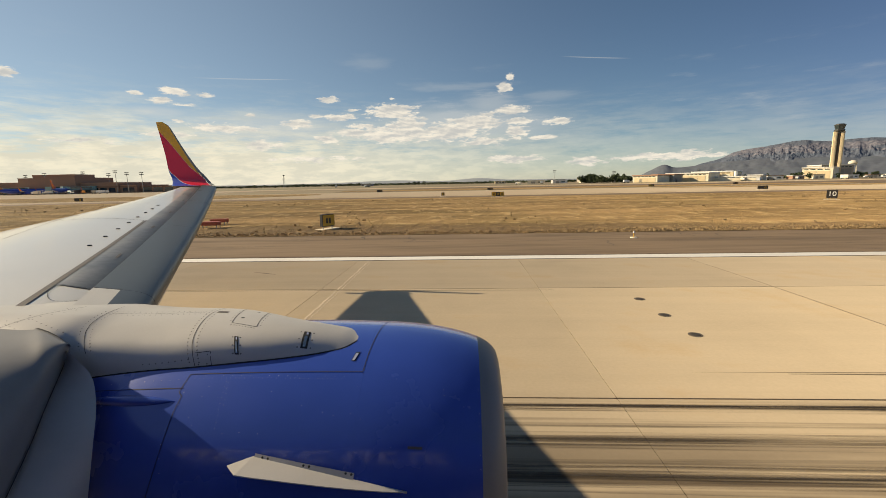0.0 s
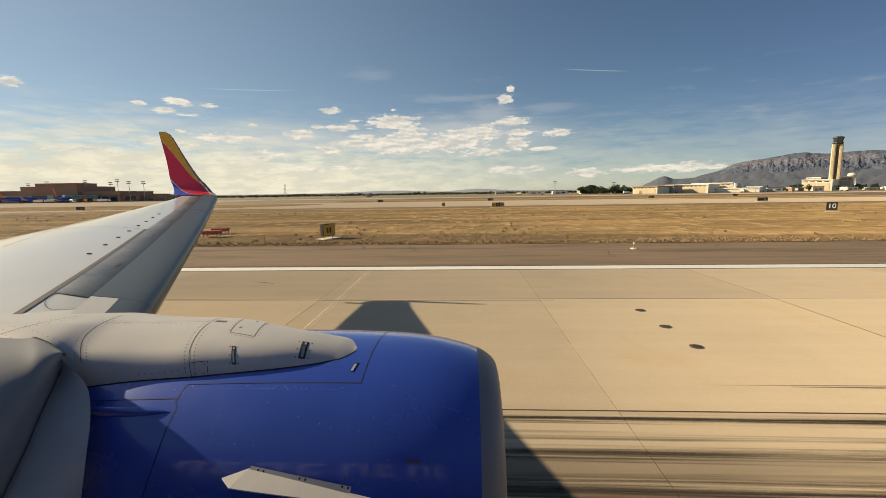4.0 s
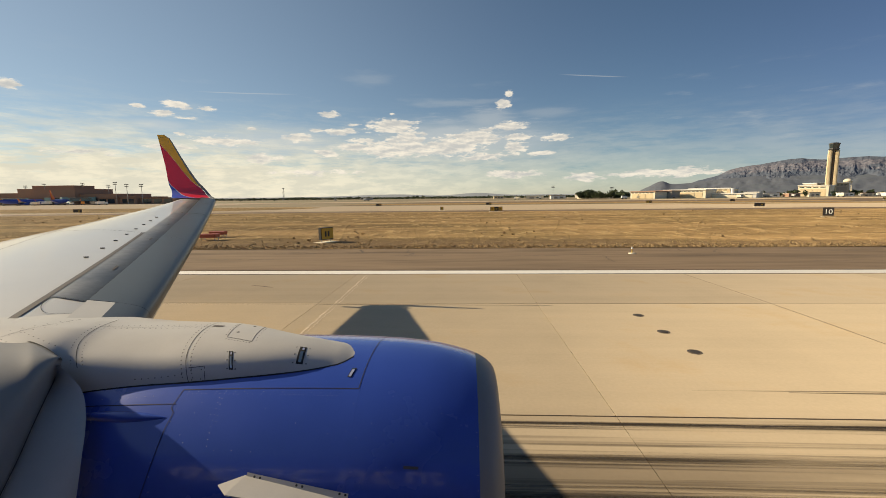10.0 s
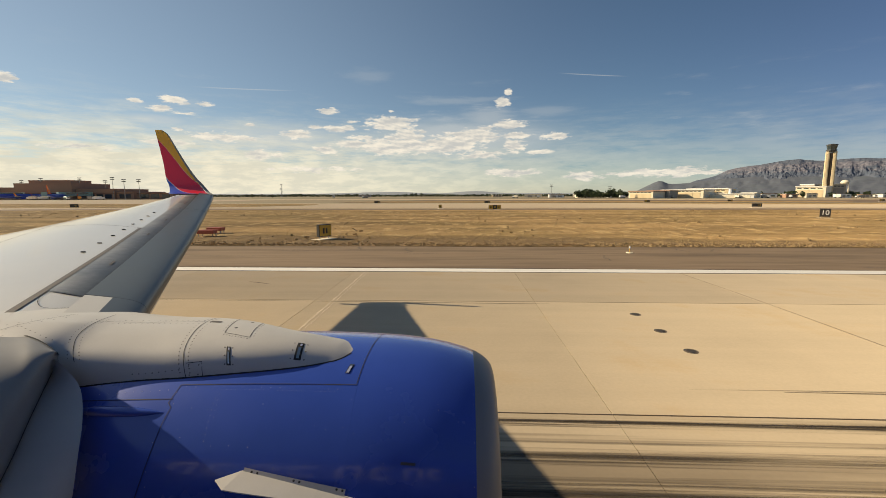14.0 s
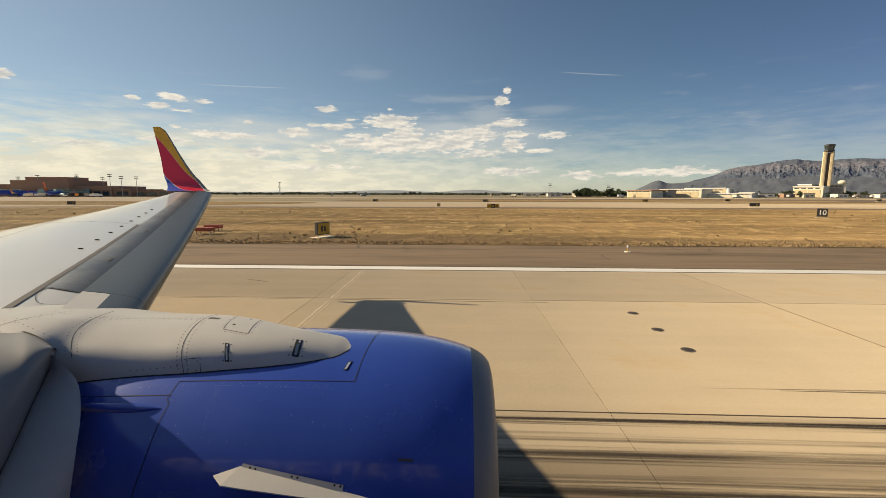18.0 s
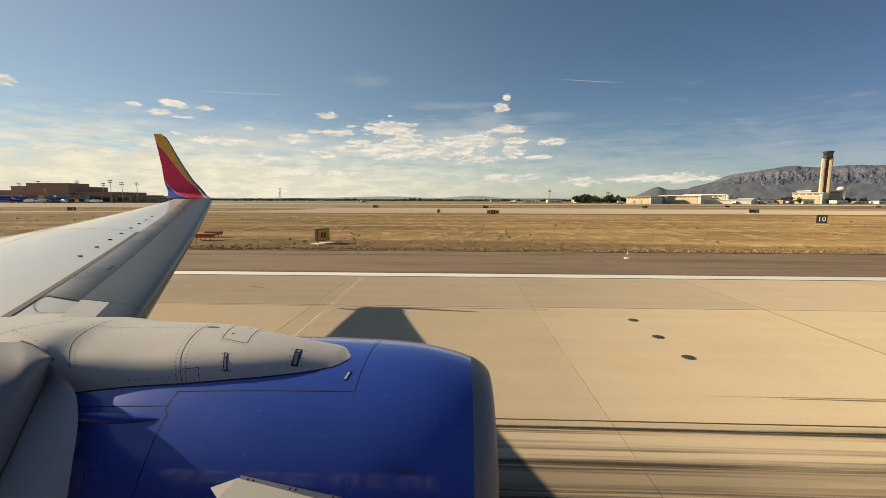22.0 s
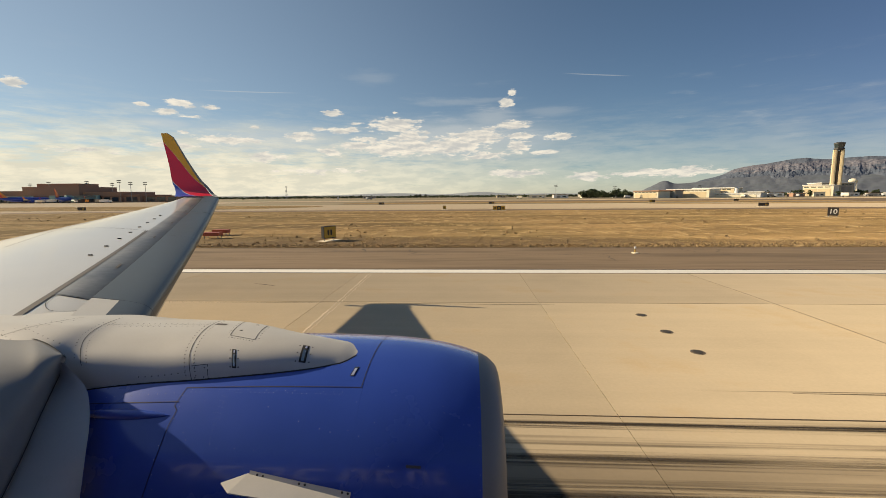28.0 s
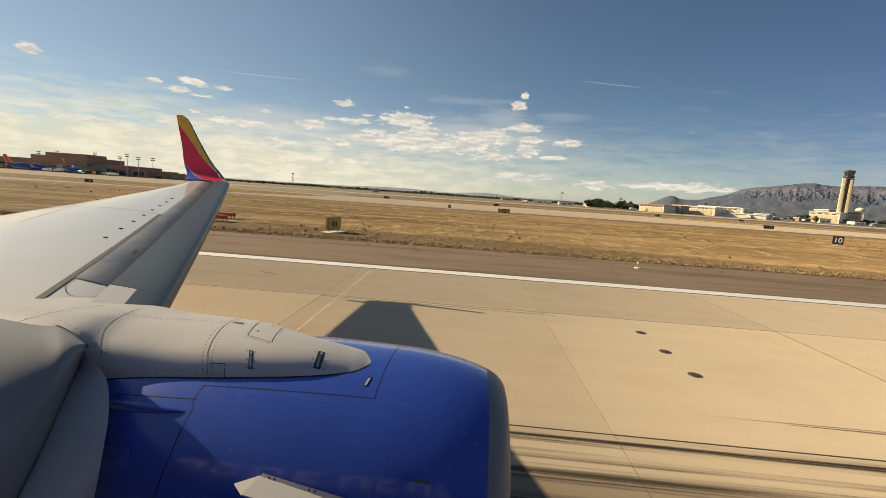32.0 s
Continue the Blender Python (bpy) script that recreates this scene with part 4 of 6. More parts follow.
# slats: drooped ahead of the wing
def slat(y, t):
    """Slat section: t from 0 at the lower lip, round the nose, to 1 at the upper trailing edge."""
    x, z = edge_x(y), edge_z(y)
    a = [(-0.30, -0.20), (-0.10, -0.135), (-0.01, -0.06), (0.0, 0.0), (-0.035, 0.055), (-0.13, 0.095), (-0.32, 0.125), (-0.60, 0.150)]
    f = t * (len(a) - 1)
    i = min(int(f), len(a) - 2)
    q = [a[max(i - 1, 0)], a[i], a[i + 1], a[min(i + 2, len(a) - 1)]]
    g = f - i
    px, pz = (0.5 * (2 * q[1][n] + (q[2][n] - q[0][n]) * g + (2 * q[0][n] - 5 * q[1][n] + 4 * q[2][n] - q[3][n]) * g * g + (3 * q[1][n] - q[0][n] - 3 * q[2][n] + q[3][n]) * g ** 3) for n in (0, 1))
    scale = 1.0 if y < 9 else 1.0 - 0.02 * (y - 9)
    return (x - 0.035 + px * scale, y, z + pz * scale)


part("root_fillet", grid([[slat(3.30 + 0.495 * i / 6, 0.86 + 0.14 * j / 8) for j in range(9)] for i in range(7)]), FAIR_GREY, plane, "light grey fillet between the strut and the slat", True)
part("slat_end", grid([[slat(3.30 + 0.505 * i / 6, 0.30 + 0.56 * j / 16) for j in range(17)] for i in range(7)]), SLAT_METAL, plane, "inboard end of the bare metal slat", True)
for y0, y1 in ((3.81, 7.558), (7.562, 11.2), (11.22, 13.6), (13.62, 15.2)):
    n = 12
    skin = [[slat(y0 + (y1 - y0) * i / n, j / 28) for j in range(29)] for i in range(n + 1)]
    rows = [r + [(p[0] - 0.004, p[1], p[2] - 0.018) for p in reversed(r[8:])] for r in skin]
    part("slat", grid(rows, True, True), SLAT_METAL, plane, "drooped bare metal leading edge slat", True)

# blended winglet
def winglet(h, s):
    """h: 0 at the wing tip to 1 at the top; s: 0 front to 1 back. Inner face."""
    bend = min(h / 0.16, 1.0)
    y = 15.2 + 0.62 * math.sin(bend * 1.35) + max(h - 0.16, 0) * 0.62
    z = edge_z(15.3) + 0.10 + 0.42 * (1 - math.cos(bend * 1.5)) + max(h - 0.16, 0) / 0.84 * 2.07
    front = ease(h, (0.0, 0.10, 0.2, 0.5, 1.0), (-9.10, -9.58, -9.96, -10.58, -11.45)) - 0.16 * max(0.0, (h - 0.91) / 0.09) ** 2
    back = ease(h, (0.0, 0.10, 0.2, 0.5, 1.0), (-10.76, -11.02, -11.22, -11.44, -11.88))
    return (front + (back - front) * s, y, z)


def fin_solid(lo, hi, ha, hb, thick=0.05, n=18, m=10):
    inner = [[winglet(ha + (hb - ha) * i / n, lo(ha + (hb - ha) * i / n) + (hi(ha + (hb - ha) * i / n) - lo(ha + (hb - ha) * i / n)) * j / m) for j in range(m + 1)] for i in range(n + 1)]
    rows = []
    for r in inner:
        outer = [(p[0], p[1] + thick * math.sin(math.pi * (0.12 + 0.76 * j / m)) * 0.8, p[2] - 0.01) for j, p in enumerate(r)]
        rows.append(r + outer[::-1])
    return grid(rows, True, True)


def sweep_a(h):
    """Where gold gives way to red, from the front edge."""
    return min(1.0, max(0.09, ease(h, (0.0, 0.14, 0.27, 0.39, 0.55, 0.716, 0.835, 0.87), (0.09, 0.10, 0.21, 0.29, 0.42, 0.64, 0.92, 1.0))))


def sweep_b(h):
    """Where red gives way to blue."""
    return min(1.0, max(0.0, ease(h, (0.0, 0.035, 0.075, 0.134, 0.21, 0.28), (0.32, 0.50, 0.69, 0.84, 0.945, 1.0))))


tip = part("winglet", fin_solid(lambda h: 0.0, lambda h: 0.09, 0.0, 1.0), LIP_METAL, plane, "upswept blended winglet with grey leading edge, gold, red and blue bands", True)
part("gold_band", fin_solid(lambda h: 0.09, sweep_a, 0.14, 1.0, n=40), GOLD, tip, "gold band", True)
part("red_band", fin_solid(lambda h: min(sweep_a(h) + 0.008, 0.998), lambda h: max(sweep_b(h), min(sweep_a(h) + 0.009, 0.999)), 0.0, 0.865, n=40), RED, tip, "deep red band", True)
part("blue_band", fin_solid(lambda h: min(sweep_b(h) + 0.022, 0.998), lambda h: 1.0, 0.0, 0.28), WBLUE, tip, "blue base", True)
part("pinstripe", fin_solid(lambda h: min(sweep_b(h), 0.985), lambda h: min(sweep_b(h) + 0.022, 0.997), 0.0, 0.28), WHITEP, tip, "thin pale stripe between red and blue", True)
part("pinstripe", fin_solid(sweep_a, lambda h: min(sweep_a(h) + 0.008, 0.999), 0.14, 0.86), WHITEP, tip, "thin pale stripe between gold and red", True)
part("tip_skin", grid([[wing(15.2 + 0.15 * i / 4, 0.32 + 1.45 * j / 10)[:2] + (wing(15.2, 0.32 + 1.45 * j / 10)[2] + 0.006 + 0.02 * i / 4,) for j in range(11)] for i in range(5)]), LIP_METAL, tip, "", True)

# inboard leading edge and the flap that hangs ahead of it
IN_S = (0.0, 0.4, 0.7, 1.0)


def inboard(s, t):
    """Rounded inboard leading edge: s runs from the strut to the root, t from the lower lip back over the top."""
    low = Vector([ease(s, IN_S, v) for v in ((-2.80, -2.60, -2.46, -2.20), (2.70, 2.30, 2.00, 1.40), (2.50, 2.30, 2.12, 1.80))])
    top = Vector([ease(s, IN_S, v) for v in ((-2.86, -3.17, -3.47, -4.20), (2.75, 2.88, 2.95, 3.00), (2.52, 2.585, 2.60, 2.64))])
    span_here = (top - low).length
    out = Vector((0.50, -0.35, 0.80)).normalized()
    stand = Vector((0.75, -0.60, 0.28)) * 0.24 * t * (1 - 0.4 * s)
    return low.lerp(top, t) + stand + out * (span_here * 0.20 + 0.062 * (1 - s) ** 2 * min(1.0, 0.3 + s / 0.12)) * math.sin(math.pi * t ** 0.7)


part("inboard_leading_edge", grid([[inboard(i / 24, j / 20) for j in range(21)] for i in range(25)]), FLAP_GREY, plane, "rounded grey inboard leading edge", True)
part("edge_seal", ribbon(inboard, [(i / 24, 0.99) for i in range(25)], 0.012, 0.004), LINE, plane, "dark rubber edge seal")
part("lower_seal", ribbon(inboard, [(i / 24, 0.01) for i in range(25)], 0.014, 0.004), LINE, plane, "dark rubber edge seal")
rows = []
for i in range(17):
    s = i / 16
    right = Vector([ease(s, (0, 0.1, 0.2, 0.38, 0.56, 0.82, 1), v) for v in ((-2.68, -2.55, -2.485, -2.351, -2.266, -2.23, -2.22), (2.58, 2.56, 2.53, 2.38, 2.25, 2.15, 2.1), (2.556, 2.442, 2.361, 2.25, 2.145, 1.947, 1.819))])
    left = Vector(inboard(0.1 + 0.9 * s, 0.0)) + Vector((-0.02, 0, -0.02))
    rows.append([right.lerp(left, j / 12) + Vector((0.04 * math.sin(math.pi * j / 12), 0, 0)) for j in range(13)])
back_rows = [[p + Vector((-0.05, 0.02, 0)) for p in r] for r in rows]
part("krueger_flap", grid([r + b[::-1] for r, b in zip(rows, back_rows)], True, True), HANG_GREY, plane, "grey leading edge flap hanging below the wing root", True)
# the leading edge carried on to the hull
rows = []
for i in range(9):
    u = i / 8
    row = []
    for j in range(21):
        t = j / 20
        a = inboard(1.0, t)
        hull_side = Vector((-2.45 - 1.75 * t, 0.02 - 0.03 * math.sin(math.pi * t), 1.75 + 0.95 * math.sin(t * math.pi / 2)))
        row.append(a.lerp(hull_side, u) + Vector((0.10 * math.sin(math.pi * u), 0, 0.12 * math.sin(math.pi * u) * math.sin(math.pi * t))))
    rows.append(row)
under_rows = [[p + Vector((-0.06, 0.0, -0.06)) for p in r] for r in rows]
part("root_leading_edge", grid([r + b[::-1] for r, b in zip(rows, under_rows)], True, True), FLAP_GREY, plane, "grey wing root leading edge joined to the hull", True)
# smooth cover where the slat meets the strut
part("slat_root_cover", grid([[(-3.62 - 0.62 * u, 3.38 + 0.50 * v, 2.60 + 0.085 * math.sin(math.pi * (0.15 + 0.8 * u)) * math.sin(math.pi * (0.12 + 0.76 * v)) ** 0.6) for v in (j / 10 for j in range(11))] for u in (i / 12 for i in range(13))]), FAIR_GREY, plane, "smooth light grey slat root cover", True)
# undercarriage
for gx, gy in ((-6.2, -4.4), (-6.2, 1.0), (9.2, -1.71)):
    leg = part("landing_gear", tube(bmesh.new(), (gx, gy, 0.5), (gx, gy, 1.7), 0.11, 0.13, 12), STEEL, plane, "steel landing gear leg")
    for d in (-0.43, 0.43):
        part("wheel", tube(bmesh.new(), (gx, gy + d - 0.18, 0.55), (gx, gy + d + 0.18, 0.55), 0.55, 0.55, 24), LINE, leg, "black tyre")

# inboard wing panel between the strut and the hull
rows = []
for i in range(9):
    y = -0.5 + 3.45 * i / 8
    lead, z0 = -3.55 + 0.06 * (2.95 - y), 2.42 + 0.055 * y
    skin_row = [(lead - 4.9 * j / 12, y, z0 + 0.16 * math.sin(math.pi * min(1, 0.12 + j / 12)) - 0.10 * (j / 12) ** 2) for j in range(13)]
    rows.append(skin_row + [(p[0], y, p[2] - 0.05 - 0.5 * math.sin(math.pi * j / 12)) for j, p in reversed(list(enumerate(skin_row)))])
part("inboard_wing", grid(rows, True, True), WING_GREY, plane, "light grey inboard wing panel", True)
part("exhaust_end", tube(bmesh.new(), (-4.58, AXIS_Y, AXIS_Z), (-5.3, AXIS_Y, AXIS_Z + 0.02), 0.70, 0.34, 32), LIP_METAL, engine, "bare metal exhaust cone", True)

# fuselage round the window
FUS_Y, FUS_Z, FUS_R = -1.71, 2.98, 1.88
bm = bmesh.new()
xs = [-22 + 0.8 * i for i in range(28)] + [-0.30, -0.1, 0.1, 0.30] + [0.8 + 0.8 * i for i in range(15)]
angs = [-180 + 6 * i for i in range(31)] + [10.6, 12.5, 20.8, 29.2, 31.0] + [36 + 6 * i for i in range(24)]


def hull_r(x):
    return FUS_R * (1.0 if -13 < x < 7 else max(0.02, 1 - ((x - 7) / 5.2) ** 2) ** 0.6 if x >= 7 else max(0.06, 1 + (x + 13) / 10))


vs = [[bm.verts.new((x, FUS_Y + hull_r(x) * math.cos(radians(a)), FUS_Z + hull_r(x) * math.sin(radians(a)) + (0.9 * (-13 - x) / 9 if x < -13 else 0))) for a in angs] for x in xs]
for i in range(len(xs) - 1):
    for j in range(len(angs)):
        n = (j + 1) % len(angs)
        mid = (angs[j] + angs[n]) / 2
        if -0.31 < (xs[i] + xs[i + 1]) / 2 < 0.31 and 10.6 <= mid <= 31.0 and n:
            continue
        bm.faces.new((vs[i][j], vs[i + 1][j], vs[i + 1][n], vs[i][n]))
hull = part("fuselage", bm, BLUE, plane, "blue fuselage side", True)


def skin(x, a):
    return (x, FUS_Y + (FUS_R + 0.004) * math.cos(radians(a)), FUS_Z + (FUS_R + 0.004) * math.sin(radians(a)))


for i in range(8):
    for du, a0, da, w in (((0.0, 2.5, 14.0, 0.10), (0.17, 8.0, 3.5, 0.22), (0.17, -3.0, 3.5, 0.22)) if i % 2 else ((0.0, 2.5, 14.0, 0.10), (0.30, 2.5, 14.0, 0.10), (0.15, 8.5, 3.0, 0.22))):
        part("livery_bar", plate(skin, -3.4 + 0.56 * i + du, a0, w, da, 0.003), WHITEP, hull, "plain white livery shape")


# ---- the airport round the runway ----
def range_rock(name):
    """A pale cliff band below a wooded crest, with dark wooded slopes under it; distance haze is mixed into the
    colours.
    """
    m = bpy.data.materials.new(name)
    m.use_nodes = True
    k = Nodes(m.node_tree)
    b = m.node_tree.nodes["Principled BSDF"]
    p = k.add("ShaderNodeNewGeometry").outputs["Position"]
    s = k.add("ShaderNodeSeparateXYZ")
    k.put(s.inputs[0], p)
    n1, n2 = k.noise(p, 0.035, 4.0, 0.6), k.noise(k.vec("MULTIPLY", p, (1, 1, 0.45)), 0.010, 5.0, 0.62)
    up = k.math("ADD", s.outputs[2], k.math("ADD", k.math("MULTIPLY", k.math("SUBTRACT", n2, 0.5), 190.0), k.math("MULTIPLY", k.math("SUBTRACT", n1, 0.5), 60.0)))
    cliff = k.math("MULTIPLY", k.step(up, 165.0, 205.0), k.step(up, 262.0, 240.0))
    # rock and forest tones are blued to carry the haze of distance
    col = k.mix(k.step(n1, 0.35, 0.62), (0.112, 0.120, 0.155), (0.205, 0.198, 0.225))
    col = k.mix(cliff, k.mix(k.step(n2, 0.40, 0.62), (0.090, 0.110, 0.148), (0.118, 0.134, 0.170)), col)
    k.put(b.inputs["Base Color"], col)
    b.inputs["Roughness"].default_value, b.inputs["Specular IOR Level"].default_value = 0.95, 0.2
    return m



ADOBE = surface("adobe_stucco", (0.36, 0.220, 0.150), 0.9, grain=(2.0, 0.05), patch=(0.06, 0.12), rnd=0.06)
ADOBE_DARK = surface("adobe_shaded_band", (0.24, 0.14, 0.09), 0.9, grain=(2.0, 0.05), patch=(0.06, 0.12))
TAN = surface("tan_stucco", (0.68, 0.56, 0.36), 0.9, grain=(2.0, 0.05), patch=(0.08, 0.10), rnd=0.05)
CREAM = surface("cream_panel", (0.80, 0.72, 0.55), 0.8, grain=(2.0, 0.05), patch=(0.08, 0.10), rnd=0.05)
GREYWALL = surface("grey_panel", (0.38, 0.35, 0.30), 0.85, grain=(2.0, 0.05), patch=(0.08, 0.10), rnd=0.06)
GLASS = surface("dark_window_glass", (0.03, 0.045, 0.05), 0.12, grain=(1, 0.05), patch=(0.2, 0.2), spec=0.8)
TEAL = surface("jet_bridge_teal", (0.20, 0.33, 0.32), 0.6, patch=(0.5, 0.1))
PALEGREEN = surface("jet_bridge_pale", (0.55, 0.58, 0.45), 0.6, patch=(0.5, 0.1))
ROOFW = surface("white_roof", (0.78, 0.76, 0.70), 0.6, patch=(0.1, 0.08))
# near-black colour that paints in the shade of the control tower's slot
SHADE = surface("tower_slot_shade", (0.085, 0.065, 0.05), 0.7)
ROOFG = surface("grey_door_panel", (0.26, 0.25, 0.23), 0.7, patch=(0.2, 0.1), rnd=0.1)
DARKMETAL = surface("dark_metal", (0.06, 0.06, 0.06), 0.5, metal=0.3)
POLE = surface("galvanised_pole", (0.35, 0.35, 0.34), 0.45, metal=0.6)
GREYJET = surface("grey_jet_paint", (0.36, 0.38, 0.39), 0.5, patch=(0.3, 0.08))
NAVY = surface("navy_paint", (0.03, 0.05, 0.13), 0.35, coat=0.3)
JETBLUE = surface("jet_blue_paint", (0.03, 0.07, 0.40), 0.35, coat=0.3)
JETRED = surface("jet_red_paint", (0.60, 0.05, 0.03), 0.35, coat=0.3)
JETORANGE = surface("jet_orange_paint", (0.70, 0.25, 0.02), 0.35, coat=0.3)
SIGNBLACK = surface("sign_black", (0.025, 0.022, 0.02), 0.5)
SIGNYELLOW = surface("sign_yellow", (0.55, 0.34, 0.03), 0.5)
PAPIRED = surface("lamp_housing_red", (0.36, 0.085, 0.045), 0.55, patch=(3, 0.15))
TYRE = surface("tyre_rubber", (0.03, 0.03, 0.03), 0.8)
LEAF = surface("tree_leaf", (0.055, 0.075, 0.030), 0.8, grain=(1.2, 0.35), patch=(0.25, 0.3), rnd=0.25)
BARK = surface("bark", (0.10, 0.075, 0.05), 0.9)
ROCK = range_rock("hazed_mountain_rock")
# foothill base colour lightened and blued as painted distance haze
FOOTHILL = surface("hazed_mountain_foot", (0.118, 0.132, 0.160), 0.95, grain=(0.035, 0.30), patch=(0.008, 0.30), tint=(0.098, 0.116, 0.134), stretch=(1, 1, 0.5))


# mountains
def ridge(name, rmin, rmax, a0, a1, stations, heights, material, rough, label, n=150, m=14, seed=0.0):
    """A range seen far away: crest height in degrees over bearings in degrees."""
    rows = []
    for j in range(m + 1):
        t = j / m
        row = []
        for i in range(n + 1):
            a = a0 + (a1 - a0) * i / n
            crest = math.tan(radians(ease(a, stations, heights))) * rmax * 0.98
            r = rmin + (rmax - rmin) * t
            q = Vector((a * 0.55, t * 3.0, seed))
            f = noise.fractal(q * 1.4, 0.9, 2.1, 6)
            g = noise.fractal(Vector((a * 1.9, t * 1.3, seed + 5)), 0.8, 2.2, 5)
            z = crest * (t ** 1.35) * (1 + rough * 0.35 * f * (1 - t) + rough * 0.10 * g * min(1, 4 * (1 - t))) + crest * rough * 0.05 * f * t * 0.4
            r += rough * 90 * g * t * (1.2 - t)
            row.append((r * math.sin(radians(a)), r * math.cos(radians(a)), max(z, -2.0) if t > 0 else -3.0))
        rows.append(row)
    rows.append([(x * 1.03, y * 1.03, -3) for x, y, z in rows[-1]])
    return whole(name, grid(rows), material, label, "mountain", kind="structure", smooth=n < 300)


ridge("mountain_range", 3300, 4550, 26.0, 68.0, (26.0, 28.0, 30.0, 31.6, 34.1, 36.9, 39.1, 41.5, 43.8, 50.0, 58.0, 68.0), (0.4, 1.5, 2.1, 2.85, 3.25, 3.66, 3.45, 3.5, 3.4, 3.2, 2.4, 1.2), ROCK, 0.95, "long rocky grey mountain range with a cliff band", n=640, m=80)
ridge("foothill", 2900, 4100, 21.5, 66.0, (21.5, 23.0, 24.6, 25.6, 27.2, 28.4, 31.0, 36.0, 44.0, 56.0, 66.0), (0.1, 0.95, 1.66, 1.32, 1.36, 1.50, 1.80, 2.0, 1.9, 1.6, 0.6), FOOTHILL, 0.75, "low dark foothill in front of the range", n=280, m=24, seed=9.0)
# the hills' pale blue is air haze put into their base colour
ridge("distant_hill", 4300, 4600, -60.0, 20.0, (-60.0, -40.0, -20.0, -9.0, -3.0, 2.0, 6.0, 12.0, 20.0), (0.12, 0.22, 0.20, 0.45, 0.25, 0.55, 0.28, 0.25, 0.1), surface("hazy_hill", (0.30, 0.33, 0.36), 0.95), 0.15, "faint hills coloured haze-blue on the horizon", n=80, m=6, seed=3.0)


# trees
def tree_meshes(seed, h, w):
    random.seed(seed)
    trunk = bmesh.new()
    tube(trunk, (0, 0, -0.1), (0.1, 0, h * 0.38), 0.05 * h * 0.6, 0.03 * h * 0.6, 7)
    for i in range(5):
        a = i * 1.3 + seed
        tube(trunk, (0.1, 0, h * (0.28 + 0.03 * i)), (math.cos(a) * w * 0.6, math.sin(a) * w * 0.6, h * (0.58 + 0.05 * i)), 0.014 * h, 0.006 * h, 5)
    crown = bmesh.new()
    lobes = [(random.gauss(0, w * 0.42), random.gauss(0, w * 0.42), h * random.uniform(0.26, 0.74), w * random.uniform(0.36, 0.62)) for i in range(11)]
    for i in range(420):
        x, y, z, r = random.choice(lobes)
        d = Vector((random.gauss(0, 1), random.gauss(0, 1), random.gauss(0, 1))).normalized() * r * random.uniform(0.55, 1.08)
        c, s = Vector((x, y, z)) + d * Vector((1, 1, 0.8)).length / 1.7, w * random.uniform(0.09, 0.19)
        u = Vector((random.gauss(0, 1), random.gauss(0, 1), random.gauss(0, 1))).normalized()
        v = u.orthogonal().normalized()
        ww = u.cross(v)
        q = [crown.verts.new(c + v * s * a + ww * s * b + u * s * 0.3 * e) for a, b, e in ((-1, -0.7, 0), (0.2, -1, 0.8), (1, 0.1, 0), (0.1, 1, 0.7))]
        crown.faces.new(q)
    return mesh_of(trunk, "trunk", True), mesh_of(crown, "crown", False)


TREES = [tree_meshes(s, 1.0 * h, w) for s, h, w in ((1, 7.0, 3.0), (2, 6.0, 3.6), (3, 8.5, 3.2), (4, 5.0, 3.2), (5, 9.0, 2.0))]
for trunk, crown in TREES:
    trunk.materials.append(BARK)
    crown.materials.append(LEAF)


def tree(x, y, size, kindno, label="dark green broadleaf tree at the field's edge"):
    t = thing("tree", label, "tree", "trees round the field", at=(x, y, -0.05), turn=(x * 37 + y * 11) % 360)
    t.scale = (size, size, size)
    part("trunk", TREES[kindno][0], None, t)
    part("crown", TREES[kindno][1], None, t)


random.seed(12)
for i in range(230):
    y = random.uniform(760, 900)
    u = -0.60 + 0.86 * i / 230
    thick = 0.75 + 0.35 * noise.noise(Vector((u * 14, 3, 0)))
    tree(y * u + random.uniform(-9, 9), y, thick * random.uniform(0.65, 1.05), random.randrange(4), "small dark tree in the distant tree line")
verts, faces = [], []
for i in range(14000):
    y = random.uniform(905, 990)
    x = y * random.uniform(-0.75, 0.75)
    top = 3.8 + 3.0 * max(0.0, noise.noise(Vector((x * 0.02, y * 0.01, 1)))) + 1.2 * max(0.0, noise.noise(Vector((x * 0.1, 0, 4))))
    c, r = Vector((x, y, top * random.random() ** 0.8)), random.uniform(0.5, 1.3)
    u = Vector((random.gauss(0, 1), random.gauss(0, 1), random.gauss(0, 1))).normalized()
    v = u.orthogonal().normalized()
    n = len(verts)
    verts += [c + v * r, c + u.cross(v) * r, c - v * r * 0.8, c - u.cross(v) * r]
    faces.append((n, n + 1, n + 2, n + 3))
me = bpy.data.meshes.new("scrub_belt")
me.from_pydata(verts, [], faces)
whole("scrub_belt", me, LEAF, "low dark scrub along the far edge of the field", "scrub", kind="stuff")
for i in range(38):
    y = random.uniform(470, 520)
    tree(y * (0.275 + 0.11 * i / 38) + random.uniform(-3, 3), y, random.uniform(0.8, 1.4), random.randrange(4))
